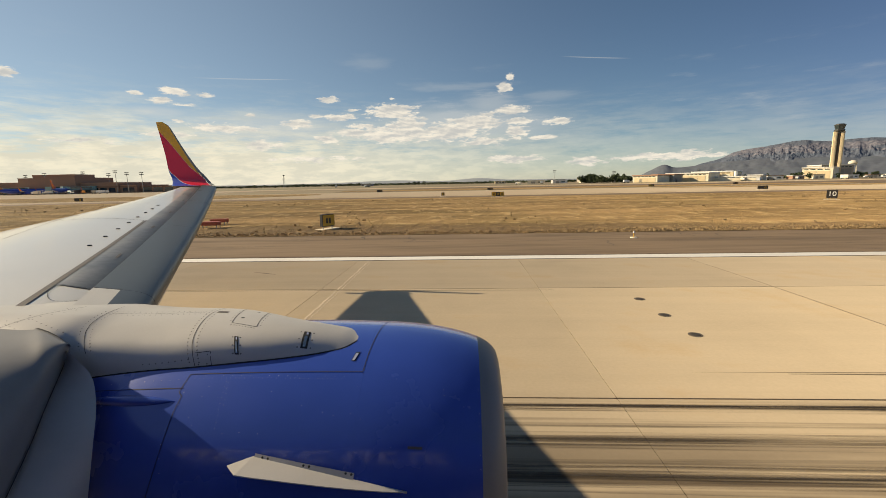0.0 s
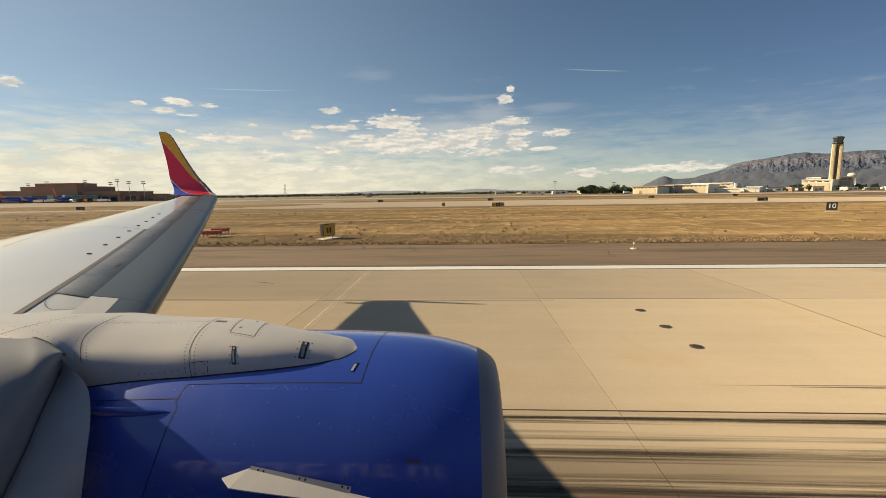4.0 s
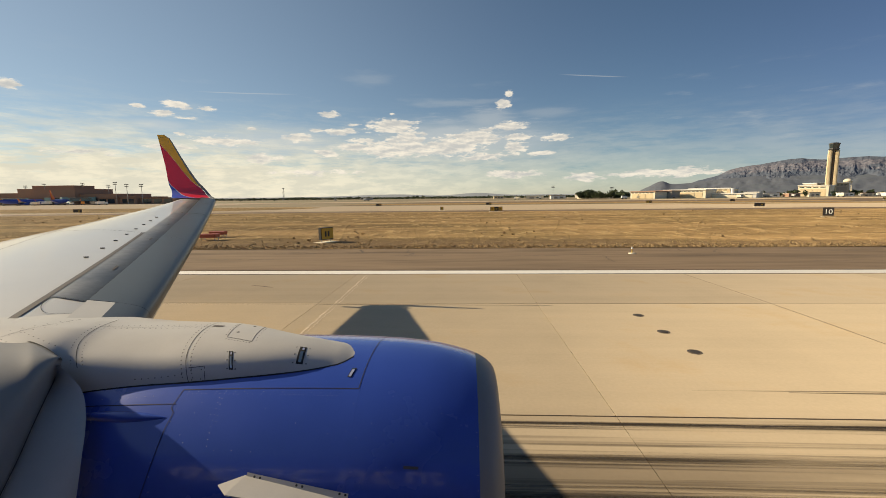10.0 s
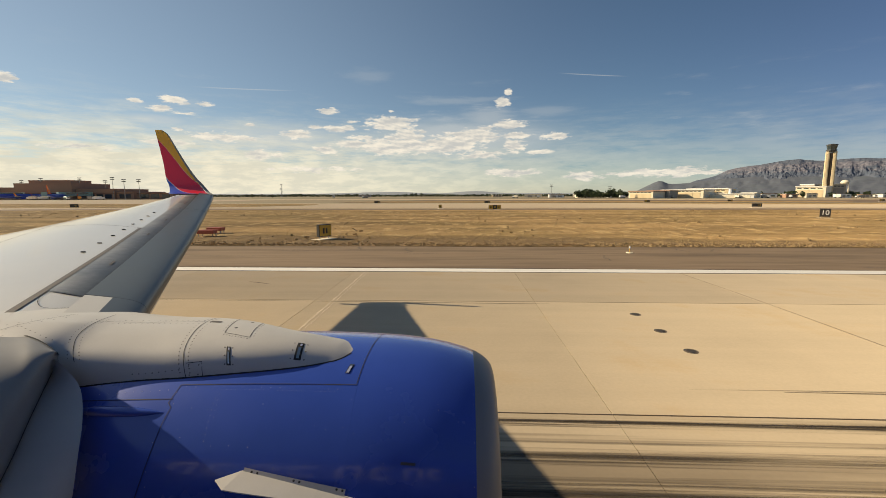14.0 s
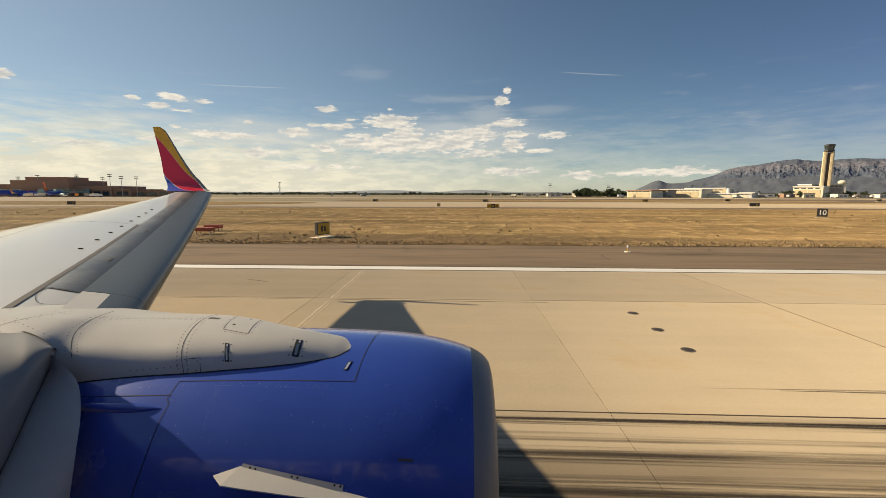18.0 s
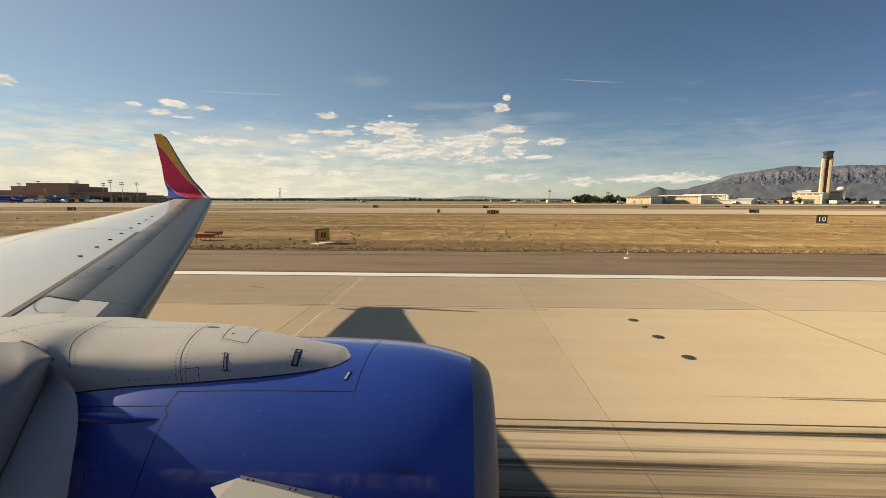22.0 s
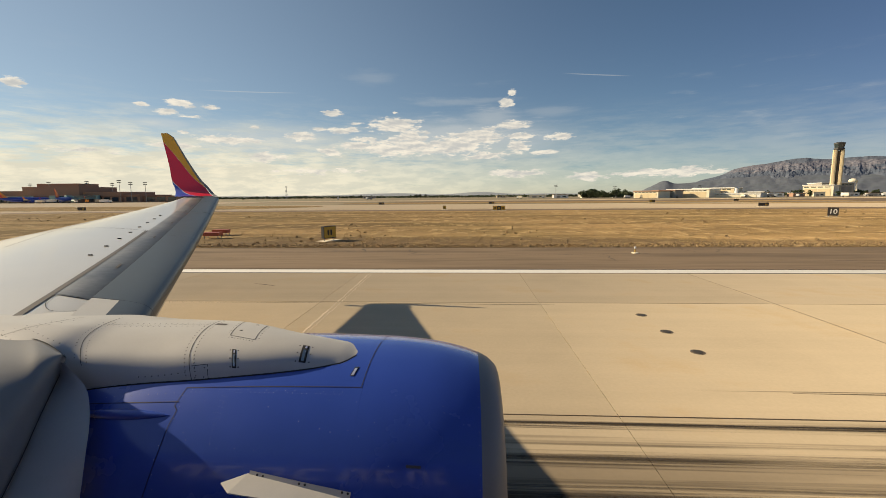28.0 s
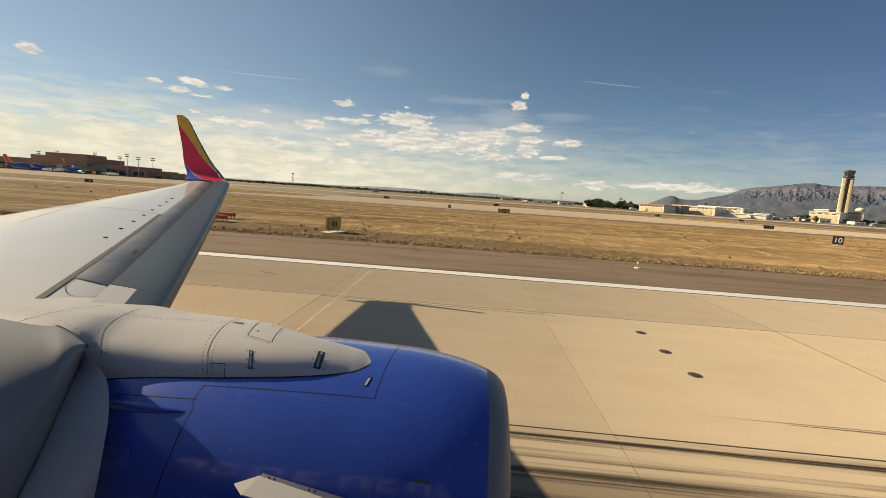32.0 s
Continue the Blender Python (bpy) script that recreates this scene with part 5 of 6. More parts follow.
for x, y, s in ((303, 470, 1.0), (310, 478, 0.8), (316, 470, 0.9), (396, 470, 0.9), (404, 476, 0.8), (300, 500, 1.2), (309, 508, 1.0), (318, 498, 0.9), (352, 470, 1.1), (360, 476, 1.2), (366, 470, 0.9), (470, 540, 0.9), (482, 545, 1.0), (494, 540, 0.8), (506, 548, 1.0), (520, 540, 0.9), (540, 560, 1.0), (-300, 560, 0.6), (-286, 570, 0.7), (-262, 580, 0.6)):
    tree(x, y, s, int(x) % 4)
for i in range(48):
    y = random.uniform(545, 600)
    tree(y * (0.60 + 0.36 * i / 48) + random.uniform(-5, 5), y, random.uniform(0.6, 1.05), random.randrange(4), "dark green tree behind the hangars")
for i in range(26):
    tree(560 + 26 * i + random.uniform(-8, 8), 540 + random.uniform(-30, 60), random.uniform(0.7, 1.4), random.randrange(4))
for i in range(12):
    tree(-860 - 22 * i, 520 + random.uniform(-30, 60), random.uniform(0.9, 1.5), random.randrange(4))


def parapet_block(parent, lo, hi, material, cap=None, name="block"):
    """A flat-roofed volume with a low parapet."""
    b = part(name, boxed(lo, (hi[0], hi[1], hi[2] - 0.5)), material, parent)
    bm = bmesh.new()
    for a, c in (((lo[0] - 0.15, lo[1] - 0.15), (hi[0] + 0.15, lo[1] + 0.35)), ((lo[0] - 0.15, hi[1] - 0.35), (hi[0] + 0.15, hi[1] + 0.15)), ((lo[0] - 0.15, lo[1] + 0.35), (lo[0] + 0.35, hi[1] - 0.35)), ((hi[0] - 0.35, lo[1] + 0.35), (hi[0] + 0.15, hi[1] - 0.35))):
        box(bm, (*a, hi[2] - 0.5), (*c, hi[2]))
    part("parapet", bm, cap or material, b)
    return b


def window_row(block, x0, x1, y, z0, z1, n, material=None, gap=0.25):
    """Recessed-looking dark panes with frames along a front wall facing -y."""
    w = (x1 - x0) / n
    for i in range(n):
        a, c = x0 + i * w + gap * w / 2, x0 + (i + 1) * w - gap * w / 2
        fr = part("window", boxed((a - 0.1, y - 0.10, z0 - 0.1), (c + 0.1, y - 0.004, z1 + 0.1)), DARKMETAL, block)
        part("pane", boxed((a, y - 0.13, z0), (c, y - 0.104, z1)), material or GLASS, fr)


def light_mast(x, y, h, group="apron light masts"):
    t = thing("light_mast", "tall slim apron light mast with lamp clusters", "light mast", group, at=(x, y, 0))
    bm = bmesh.new()
    tube(bm, (0, 0, 0), (0, 0, h), 0.32, 0.14, 8)
    part("pole", bm, POLE, t)
    for zz in (h - 0.2, h - 1.9):
        part("crossarm", boxed((-1.6, -0.08, zz), (1.6, 0.08, zz + 0.14)), POLE, t)
        for dx in (-1.5, -0.55, 0.55, 1.5):
            part("lamp", boxed((dx - 0.34, -0.45, zz + 0.16), (dx + 0.34, 0.25, zz + 0.66), 0.06), DARKMETAL, t)


# terminal: a long row of adobe-coloured blocks; y is the front wall
terminal = thing("terminal_building", "long adobe-coloured airport terminal with stepped flat roofs", "terminal")
TY = 372.0
for x0, x1, dy, z in ((-1010, -930, 0, 9.5), (-930, -880, -3, 15.0), (-880, -800, 0, 10.5), (-800, -745, -2, 16.0), (-745, -690, 0, 11.0), (-690, -640, -10, 13.5), (-640, -560, 0, 10.0), (-560, -520, -3, 14.5), (-520, -455, 0, 9.5), (-455, -402, -3, 11.0), (-402, -348, -6, 14.6), (-348, -312, -2, 9.6), (-312, -296, 0, 7.0), (-296, -262, 4, 5.2)):
    b = parapet_block(terminal, (x0, TY + dy, -0.1), (x1 - 0.05, TY + dy + 42, z), ADOBE)
    if z > 12:
        parapet_block(terminal, (x0 + 6, TY + dy + 8, z + 0.02), (x1 - 8, TY + dy + 30, z + 3.0), ADOBE, name="upper_block")
    n = max(2, int((x1 - x0) / 9))
    window_row(b, x0 + 2, x1 - 2, TY + dy, 1.0, 4.6, n)
    part("band", boxed((x0, TY + dy - 0.35, 5.2), (x1 - 0.05, TY + dy - 0.004, 5.9)), ADOBE_DARK, b)
mall = parapet_block(terminal, (-668, TY - 22, -0.1), (-612, TY - 10.2, 14.5), TAN, name="entry_block")
window_row(mall, -664, -616, TY - 22, 1.0, 11.5, 6)
for i, x in enumerate((-985, -905, -835, -770, -718, -600, -540, -488, -430, -392, -362, -331)):
    t = thing("jet_bridge", "glazed teal jet bridge reaching from the terminal" if i % 3 else "pale green jet bridge reaching from the terminal", "jet bridge", "jet bridges", at=(x, TY, 0), turn=-24 if i % 2 else 18)
    m = TEAL if i % 3 else PALEGREEN
    part("rotunda", tube(bmesh.new(), (0, -5, 3.2), (0, -5, 6.6), 2.4, 2.4, 14), m, t)
    part("tunnel", boxed((-1.6, -24, 3.4), (1.6, -5, 6.2), 0.08), m, t)
    part("cab", boxed((-2.2, -28, 3.2), (2.2, -24, 6.5), 0.1), m, t)
    for zx in (-1.63, 1.63):
        part("side_glazing", boxed((zx - 0.03, -22.5, 4.6), (zx + 0.03, -6.5, 5.8)), GLASS, t)
    part("column", tube(bmesh.new(), (0, -5, 0), (0, -5, 3.2), 0.5, 0.5, 10), POLE, t)
    for s in (-1.1, 1.1):
        part("lift_leg", tube(bmesh.new(), (s, -22, 0.5), (s, -22, 3.4), 0.2, 0.2, 8), POLE, t)
        part("wheel", tube(bmesh.new(), (s - 0.3, -22, 0.5), (s + 0.3, -22, 0.5), 0.5, 0.5, 14), TYRE, t)
for x in (-1000, -950, -890, -820, -760, -700, -630, -560, -505, -440, -408, -377, -352, -330, -313, -300, -291):
    light_mast(x, TY - 8 + (x % 7) * 3, 17.5 + (x % 3))


def fuselage_mesh(length, r, material, name="fuselage", z=3.2):
    rows = []
    for i in range(21):
        s = i / 20
        rr = r * (math.sin(min(s / 0.13, 1) * math.pi / 2) ** 0.6 if s < 0.13 else 1 if s < 0.68 else 1 - 0.88 * ((s - 0.68) / 0.32) ** 1.4)
        rr = max(rr, 0.05)
        zz = z + (0.55 * r * ((s - 0.68) / 0.32) ** 1.3 if s > 0.68 else 0)
        rows.append([(length * (0.5 - s), rr * math.cos(t), zz + rr * math.sin(t)) for t in (2 * math.pi * j / 18 for j in range(18))])
    return grid(rows, True, True)


def jet(x, y, turn, body, tail, label, length=36.0, r=1.9, belly=None, fin2=None, ttail=False, group="parked airliners"):
    """A parked airliner; its nose points to its own +x."""
    t = thing("parked_airliner", label, "airliner", group, at=(x, y, 0), turn=turn)
    f = part("fuselage", fuselage_mesh(length, r, body), body, t, "", True)
    zz = 3.2
    w = length * 0.42
    for s in (-1, 1):
        hi = 2.0 if ttail else -0.9
        bm = bmesh.new()
        rows = [[(cx + c * (0.5 - q), s * yy, zz + dz + 0.04 * c * math.sin(math.pi * min(q * 1.2, 1)) * e) for q, e in ((0, 0), (0.3, 1), (0.7, 0.8), (1, 0), (0.6, -0.6), (0.2, -0.8))] for yy, cx, c, dz in ((r * 0.6, 1.0, 6.4, hi), (w * 0.4, -1.2, 4.2, hi + 0.5), (w, -6.0, 1.5, hi + (1.2 if not ttail else 0.2)))]
        part("wing", grid(rows, True, True), WHITEP if body is not GREYJET else GREYJET, t)
        rows = [[(cx + 1.5 * (0.5 - q) * c, s * (w + 0.3 * h), zz + hi + 1.2 + 2.2 * h) for q in (0, 1)] for h, cx, c in ((0, -6.0, 1), (1, -7.3, 0.35))]
        if not ttail:
            part("winglet", grid(rows), tail, t)
        e_rows = [[(3.4 - 3.2 * q, s * (w * 0.33) + rr * math.cos(a), zz + hi - 0.75 + rr * math.sin(a)) for a in (6.2832 * j / 14 for j in range(14))] for q, rr in ((0, 0.9), (0.15, 1.05), (0.6, 1.0), (1.0, 0.62))]
        en = part("engine", grid(e_rows, True, True), belly or body, t, "", True)
        part("intake", tube(bmesh.new(), (3.41, s * (w * 0.33), zz + hi - 0.75), (3.43, s * (w * 0.33), zz + hi - 0.75), 0.78, 0.78, 14), DARKMETAL, en)
        th = zz + (r + 7.6 if ttail else 1.2)
        rows = [[(cx + c * (0.5 - q), s * yy, th + 0.05 * math.sin(math.pi * q)) for q in (0, 0.5, 1)] for yy, cx, c in ((0.3, -length * 0.44, 3.2), (w * 0.38, -length * 0.47, 1.3))]
        part("tailplane", grid(rows), body, t)
    bm = bmesh.new()
    rows = []
    for h, cx, c in ((0, -length * 0.385, 6.6), (0.25, -length * 0.41, 4.8), (1.0, -length * 0.485, 2.0)):
        rows.append([(cx + c * (0.5 - q), dy, zz + r * 0.8 + h * 7.2) for q, dy in ((0, 0), (0.4, 0.16), (1, 0), (0.4, -0.16))])
    fin = part("tail_fin", grid(rows, True, True), tail, t)
    if fin2:
        rows = [[(cx + c * (0.5 - q), dy, zz + r * 0.8 + h * 7.2) for q, dy in ((0.42, 0.19), (0.8, 0.15), (0.8, -0.15), (0.42, -0.19))] for h, cx, c in ((0.02, -length * 0.387, 6.5), (0.25, -length * 0.41, 4.8), (1.0, -length * 0.485, 2.0))]
        part("fin_band", grid(rows, True, True), fin2, fin)
    for gx, gy in ((length * 0.36, 0.0), (-1.5, 2.2), (-1.5, -2.2)):
        bm = bmesh.new()
        tube(bm, (gx, gy, 0.5), (gx, gy, 1.8), 0.12, 0.12, 8)
        leg = part("landing_gear", bm, POLE, t)
        for d in (-0.28, 0.28):
            part("wheel", tube(bmesh.new(), (gx, gy + d - 0.14, 0.5), (gx, gy + d + 0.14, 0.5), 0.5, 0.5, 14), TYRE, leg)
    n = 26
    bm = bmesh.new()
    for s in (-1, 1):
        for i in range(n):
            xx = length * 0.36 - i * length * 0.6 / n
            box(bm, (xx - 0.11, s * (r * 0.985) - 0.03, zz + 0.35), (xx + 0.11, s * (r * 0.985) + 0.03, zz + 0.72))
    tagged(part("window_row", bm, GLASS, f), kind="stuff")
    part("cockpit_glass", boxed((length * 0.455, -0.8, zz + 0.55), (length * 0.475, 0.8, zz + 1.0), 0.05), GLASS, f)
    return t


jet(-372, 340, 68, JETBLUE, JETORANGE, "blue airliner with an orange and red tail parked at the gate", belly=JETBLUE, fin2=JETRED)
jet(-338, 343, 112, JETBLUE, JETRED, "blue airliner with a red and orange tail beside a jet bridge", belly=JETBLUE, fin2=JETORANGE)
jet(-955, 338, 80, WHITEP, NAVY, "white and navy airliner parked at the west gates", belly=WHITEP)
jet(-1035, 330, 60, WHITEP, JETRED, "white airliner with a red tail parked at the west end", belly=WHITEP)
jet(-905, 250, 170, GREYJET, NAVY, "silver airliner with a striped tail on the taxiway", belly=GREYJET, fin2=WHITEP)
jet(955, 395, 188, GREYJET, GREYJET, "grey transport jet with a high tail on the far ramp", 48.0, 3.0, ttail=True)


# control tower
tower = thing("control_tower", "tall tan airport control tower with twin shafts and dark glass cab", "control tower", at=(416, 500, 0), turn=-30)
for s in (-1, 1):
    sh = part("shaft", boxed((s * 3.9 - 2.1, -3.0, -0.2), (s * 3.9 + 2.1, 3.0, 51.0), 0.25), TAN, tower)
    part("pilaster", boxed((s * 3.9 - 0.8, -3.35, 0), (s * 3.9 + 0.8, -3.0, 50.2)), TAN, sh)
# core and landings take the slot's shade as their base colour
part("stair_core", boxed((-1.8, -1.2, -0.2), (1.8, 2.0, 50.0)), SHADE, tower, "recessed stair core coloured dark for the shade between the shafts")
for i in range(13):
    part("landing", boxed((-1.78, -2.5, 3.0 + 3.6 * i), (1.78, -1.6, 3.3 + 3.6 * i)), SHADE, tower)
part("corbel", grid([[(rr * math.cos(6.2832 * j / 8 + 0.39), rr * math.sin(6.2832 * j / 8 + 0.39), z) for j in range(8)] for rr, z in ((5.0, 50.5), (6.2, 52.0), (6.2, 53.0))], True, True), DARKMETAL, tower, "dark gallery below the cab")
cab = part("cab", grid([[(rr * math.cos(6.2832 * j / 8 + 0.39), rr * math.sin(6.2832 * j / 8 + 0.39), z) for j in range(8)] for rr, z in ((4.9, 53.0), (6.2, 57.6))], True, True), GLASS, tower, "outward leaning dark glass cab")
for j in range(8):
    a = 6.2832 * j / 8 + 0.39
    part("mullion", tube(bmesh.new(), (4.92 * math.cos(a), 4.92 * math.sin(a), 53.0), (6.22 * math.cos(a), 6.22 * math.sin(a), 57.6), 0.14, 0.14, 6), DARKMETAL, cab)
part("cab_roof", grid([[(rr * math.cos(6.2832 * j / 8 + 0.39), rr * math.sin(6.2832 * j / 8 + 0.39), z) for j in range(8)] for rr, z in ((6.6, 57.6), (6.6, 58.5), (4.0, 59.2))], True, True), DARKMETAL, tower, "dark flat cab roof")
tower.scale = (0.78, 0.78, 1.0)
part("aerial", tube(bmesh.new(), (1.5, 0, 59), (1.5, 0, 62.5), 0.08, 0.03, 6), POLE, tower)


def hangar(x, y, w, d, h, wall, label, roof=None, turn=0.0, arched=False, doors=5, name="hangar"):
    t = thing(name, label, "hangar", "hangars across the field", at=(x, y, 0), turn=turn)
    b = part("wall", boxed((-w / 2, 0, -0.1), (w / 2, d, h)), wall, t)
    if arched:
        part("roof", grid([[(-w / 2 - 0.4 + (w + 0.8) * i / 16, yy, h + 0.02 + 0.16 * w * math.sin(math.pi * i / 16)) for i in range(17)] for yy in (-0.4, d + 0.4)]), roof or ROOFW, t)
        part("gable", prism([(-w / 2, 0.0), (w / 2, 0.0), (w / 2, 0.3), (-w / 2, 0.3)], h - 0.02, h + 0.05), wall, t)
        bm = bmesh.new()
        lo = [bm.verts.new((-w / 2 + w * i / 16, 0.02, h)) for i in range(17)]
        hi = [bm.verts.new((-w / 2 + w * i / 16, 0.02, h + 0.155 * w * math.sin(math.pi * i / 16) + 0.01)) for i in range(17)]
        for i in range(16):
            bm.faces.new((lo[i], lo[i + 1], hi[i + 1], hi[i]))
        part("gable_wall", bm, wall, t)
    else:
        part("roof", boxed((-w / 2 - 0.6, -0.8, h + 0.004), (w / 2 + 0.6, d + 0.6, h + 0.9), 0.08), roof or ROOFW, t)
    n = doors
    for i in range(n):
        a, c = -w * 0.44 + w * 0.88 * i / n, -w * 0.44 + w * 0.88 * (i + 0.94) / n
        part("door_leaf", boxed((a, -0.22, 0.0), (c, -0.02, h * 0.72)), (TAN if wall is CREAM else CREAM) if wall is not GREYWALL else ROOFG, t)
    bm = bmesh.new()
    for i in range(n * 2):
        a = -w * 0.46 + w * 0.92 * i / (2 * n)
        box(bm, (a, -0.12, h * 0.82), (a + w * 0.92 / (2 * n) * 0.7, -0.02, h * 0.90))
    tagged(part("clerestory", bm, GLASS, t), kind="stuff")
    return t


hangar(174, 418, 24, 24, 6.2, CREAM, "small cream hangar with a red-brown roof", roof=ADOBE, turn=-50, doors=3)
hangar(196, 430, 22, 18, 6.8, GREYWALL, "grey shed behind the red-roofed hangar", roof=ADOBE, turn=-50, doors=2)
hangar(222, 436, 40, 26, 7.6, CREAM, "long cream hangar with white roofs", turn=-50, doors=5)
hangar(252, 446, 38, 22, 8.8, TAN, "tan hangar bay with a raised roof", turn=-50, doors=4)
hangar(276, 434, 30, 16, 4.6, CREAM, "low cream shed joined to the hangars", turn=-46, doors=4)
hangar(256, 420, 44, 10, 3.4, WHITEP, "low white store in front of the hangars", turn=-44, doors=6)
hangar(388, 488, 26, 26, 11.5, CREAM, "square cream block at the foot of the control tower", turn=-50, doors=2)
hangar(444, 530, 32, 30, 15.0, GREYWALL, "large grey hangar with a white roof edge", turn=-12, doors=4)
hangar(530, 470, 18, 20, 5.0, CREAM, "small cream building with a white roof", turn=-30, doors=2)
part("vent_stack", tube(bmesh.new(), (0, 0, -0.1), (0, 0, 9.0), 1.5, 1.5, 14), WHITEP, thing("silo", "slim white silo beside the hangars", "silo", at=(262, 424, 0)))
hangar(640, 520, 46, 30, 6.5, CREAM, "white arched hangar with wide doors", arched=True, doors=4)
hangar(705, 524, 40, 30, 6.0, CREAM, "white arched hangar beside its twin", arched=True, doors=4)
hangar(1180, 420, 90, 34, 13.0, CREAM, "long cream hangar with brown end walls", roof=ADOBE, doors=8)
hangar(1060, 520, 70, 34, 12.0, TAN, "tan hangar near the far ramp", doors=6)
hangar(810, 590, 50, 24, 14.0, GREYWALL, "plain grey cube building", doors=3)
hangar(-1150, 410, 70, 30, 9.0, TAN, "low tan airport building", doors=4)
hangar(-1360, 330, 60, 40, 8.0, ADOBE, "brown arched hangar at the west end", arched=True, roof=ADOBE_DARK, doors=5)
for i, (x, y, w, h, m) in enumerate(((330, 470, 14, 4.0, WHITEP), (346, 462, 12, 3.6, ADOBE), (372, 468, 10, 4.4, CREAM), (400, 462, 12, 3.4, WHITEP), (432, 470, 12, 3.0, CREAM), (452, 474, 9, 3.2, WHITEP), (205, 470, 24, 4.0, WHITEP), (150, 520, 20, 4.2, CREAM), (120, 540, 18, 3.8, WHITEP), (95, 560, 22, 4.0, CREAM), (178, 500, 16, 5.0, WHITEP), (560, 500, 20, 4.0, CREAM), (590, 510, 18, 4.5, TAN))):
    t = thing("shed", "small low service building with a flat roof", "shed", "service sheds", at=(x, y, 0), turn=(i * 17) % 30 - 15)
    b = part("wall", boxed((-w / 2, -4, -0.1), (w / 2, 4, h)), m, t)
    part("roof", boxed((-w / 2 - 0.3, -4.3, h + 0.004), (w / 2 + 0.3, 4.3, h + 0.35)), ROOFW if i % 2 else ADOBE_DARK, t)
    part("door", boxed((-w * 0.3, -4.08, 0), (-w * 0.05, -4.004, 2.6)), GREYWALL, t)
    part("window", boxed((w * 0.1, -4.08, 1.2), (w * 0.35, -4.004, 2.4)), GLASS, t)

for x, y, w, h in ((190, 660, 26, 7), (232, 640, 40, 6), (282, 655, 30, 8), (330, 640, 44, 7), (60, 700, 16, 3.4), (-170, 740, 20, 3.6)):
    t = thing("office_block", "low far grey-brown office block with a window row", "building", "far office blocks", at=(x, y, 0))
    b = parapet_block(t, (-w / 2, 0, -0.1), (w / 2, 14, h), GREYWALL if int(x) % 4 else TAN)
    window_row(b, -w / 2 + 1, w / 2 - 1, 0, h * 0.35, h * 0.7, max(3, w // 6), gap=0.4)

# water tower
wt = thing("water_tower", "pale spheroid water tower on slim legs", "water tower", at=(492, 566, 0))
part("tank", grid([[(rr * math.cos(6.2832 * j / 20), rr * math.sin(6.2832 * j / 20), z) for j in range(20)] for rr, z in ((0.4, 15.2), (4.2, 15.8), (6.2, 17.4), (6.4, 18.6), (5.4, 20.2), (3.2, 21.2), (0.3, 21.5))], True, True), CREAM, wt, "", True)
for j in range(6):
    a = 6.2832 * j / 6
    part("leg", tube(bmesh.new(), (6.4 * math.cos(a), 6.4 * math.sin(a), -0.1), (5.4 * math.cos(a), 5.4 * math.sin(a), 17), 0.3, 0.3, 8), CREAM, wt)
part("riser", tube(bmesh.new(), (0, 0, 0), (0, 0, 15.4), 0.8, 0.8, 10), CREAM, wt)

wt.scale = (0.72, 0.72, 1.0)

# hotel block and lattice mast behind the terminal
hotel = thing("tower_block", "distant grey-brown hotel tower block", "building", at=(-1180, 640, 0))
b = parapet_block(hotel, (-20, 0, 0), (20, 24, 38), GREYWALL)
for i in range(9):
    window_row(b, -18, 18, 0, 3 + 3.8 * i, 5 + 3.8 * i, 7, gap=0.5)
mast = thing("lattice_mast", "slim lattice radio mast", "mast", at=(-300, 700, 0))
for sx, sy in ((-1, -1), (1, -1), (1, 1), (-1, 1)):
    part("leg", tube(bmesh.new(), (sx * 1.4, sy * 1.4, -0.1), (sx * 0.4, sy * 0.4, 20), 0.14, 0.10, 6), POLE, mast)
for i in range(7):
    w = 1.4 - 1.0 * i / 7
    part("brace", tube(bmesh.new(), (-w, -w, 2.8 * i), (w, -w, 2.8 * i + 2.6), 0.07, 0.07, 5), POLE, mast)
part("platform", boxed((-1.3, -1.3, 20), (1.3, 1.3, 21.2), 0.1), DARKMETAL, mast)
for x, y, h in ((-344, 800, 16), (110, 520, 15), (166, 480, 12), (300, 560, 14), (530, 520, 16), (600, 500, 16), (660, 500, 15)):
    light_mast(x, y, h, "far field light masts")


# airfield signs, lamp housings, edge lights
def sign(x, y, w, h, turn, face, label, panels=1, glyphs=""):
    t = thing("airfield_sign", label, "sign", "airfield signs", at=(x, y, 0.02), turn=turn)
    part("board", boxed((-w / 2, -0.16, 0.22), (w / 2, 0.16, 0.22 + h), 0.02), SIGNBLACK, t)
    for i in range(panels):
        a, c = -w / 2 + 0.05 + (w - 0.05) * i / panels, -w / 2 + (w - 0.05) * (i + 1) / panels
        for s in (-1, 1):
            fc = part("face", boxed((a, s * 0.172 - 0.008, 0.28), (c, s * 0.172 + 0.008, 0.16 + h)), face if i % 2 == 0 else SIGNBLACK, t)
            for j in range(2):
                u = a + (c - a) * (0.26 + 0.26 * j)
                part("glyph_bar", boxed((u, s * 0.188 - 0.004, 0.28 + h * 0.2), (u + (c - a) * 0.15, s * 0.188 + 0.004, 0.2 + h * 0.72)), SIGNBLACK if i % 2 == 0 else SIGNYELLOW, fc)
    for dx in (-w * 0.36, w * 0.36):
        part("leg", tube(bmesh.new(), (dx, 0, -0.05), (dx, 0, 0.24), 0.04, 0.04, 8), POLE, t)
    part("pad", boxed((-w / 2 - 0.3, -0.5, -0.05), (w / 2 + 0.3, 0.5, 0.02)), CREAM, t)


sign(-11.3, 34.3, 1.3, 1.0, 60, SIGNYELLOW, "yellow distance sign on a concrete pad beside the grass", 1)
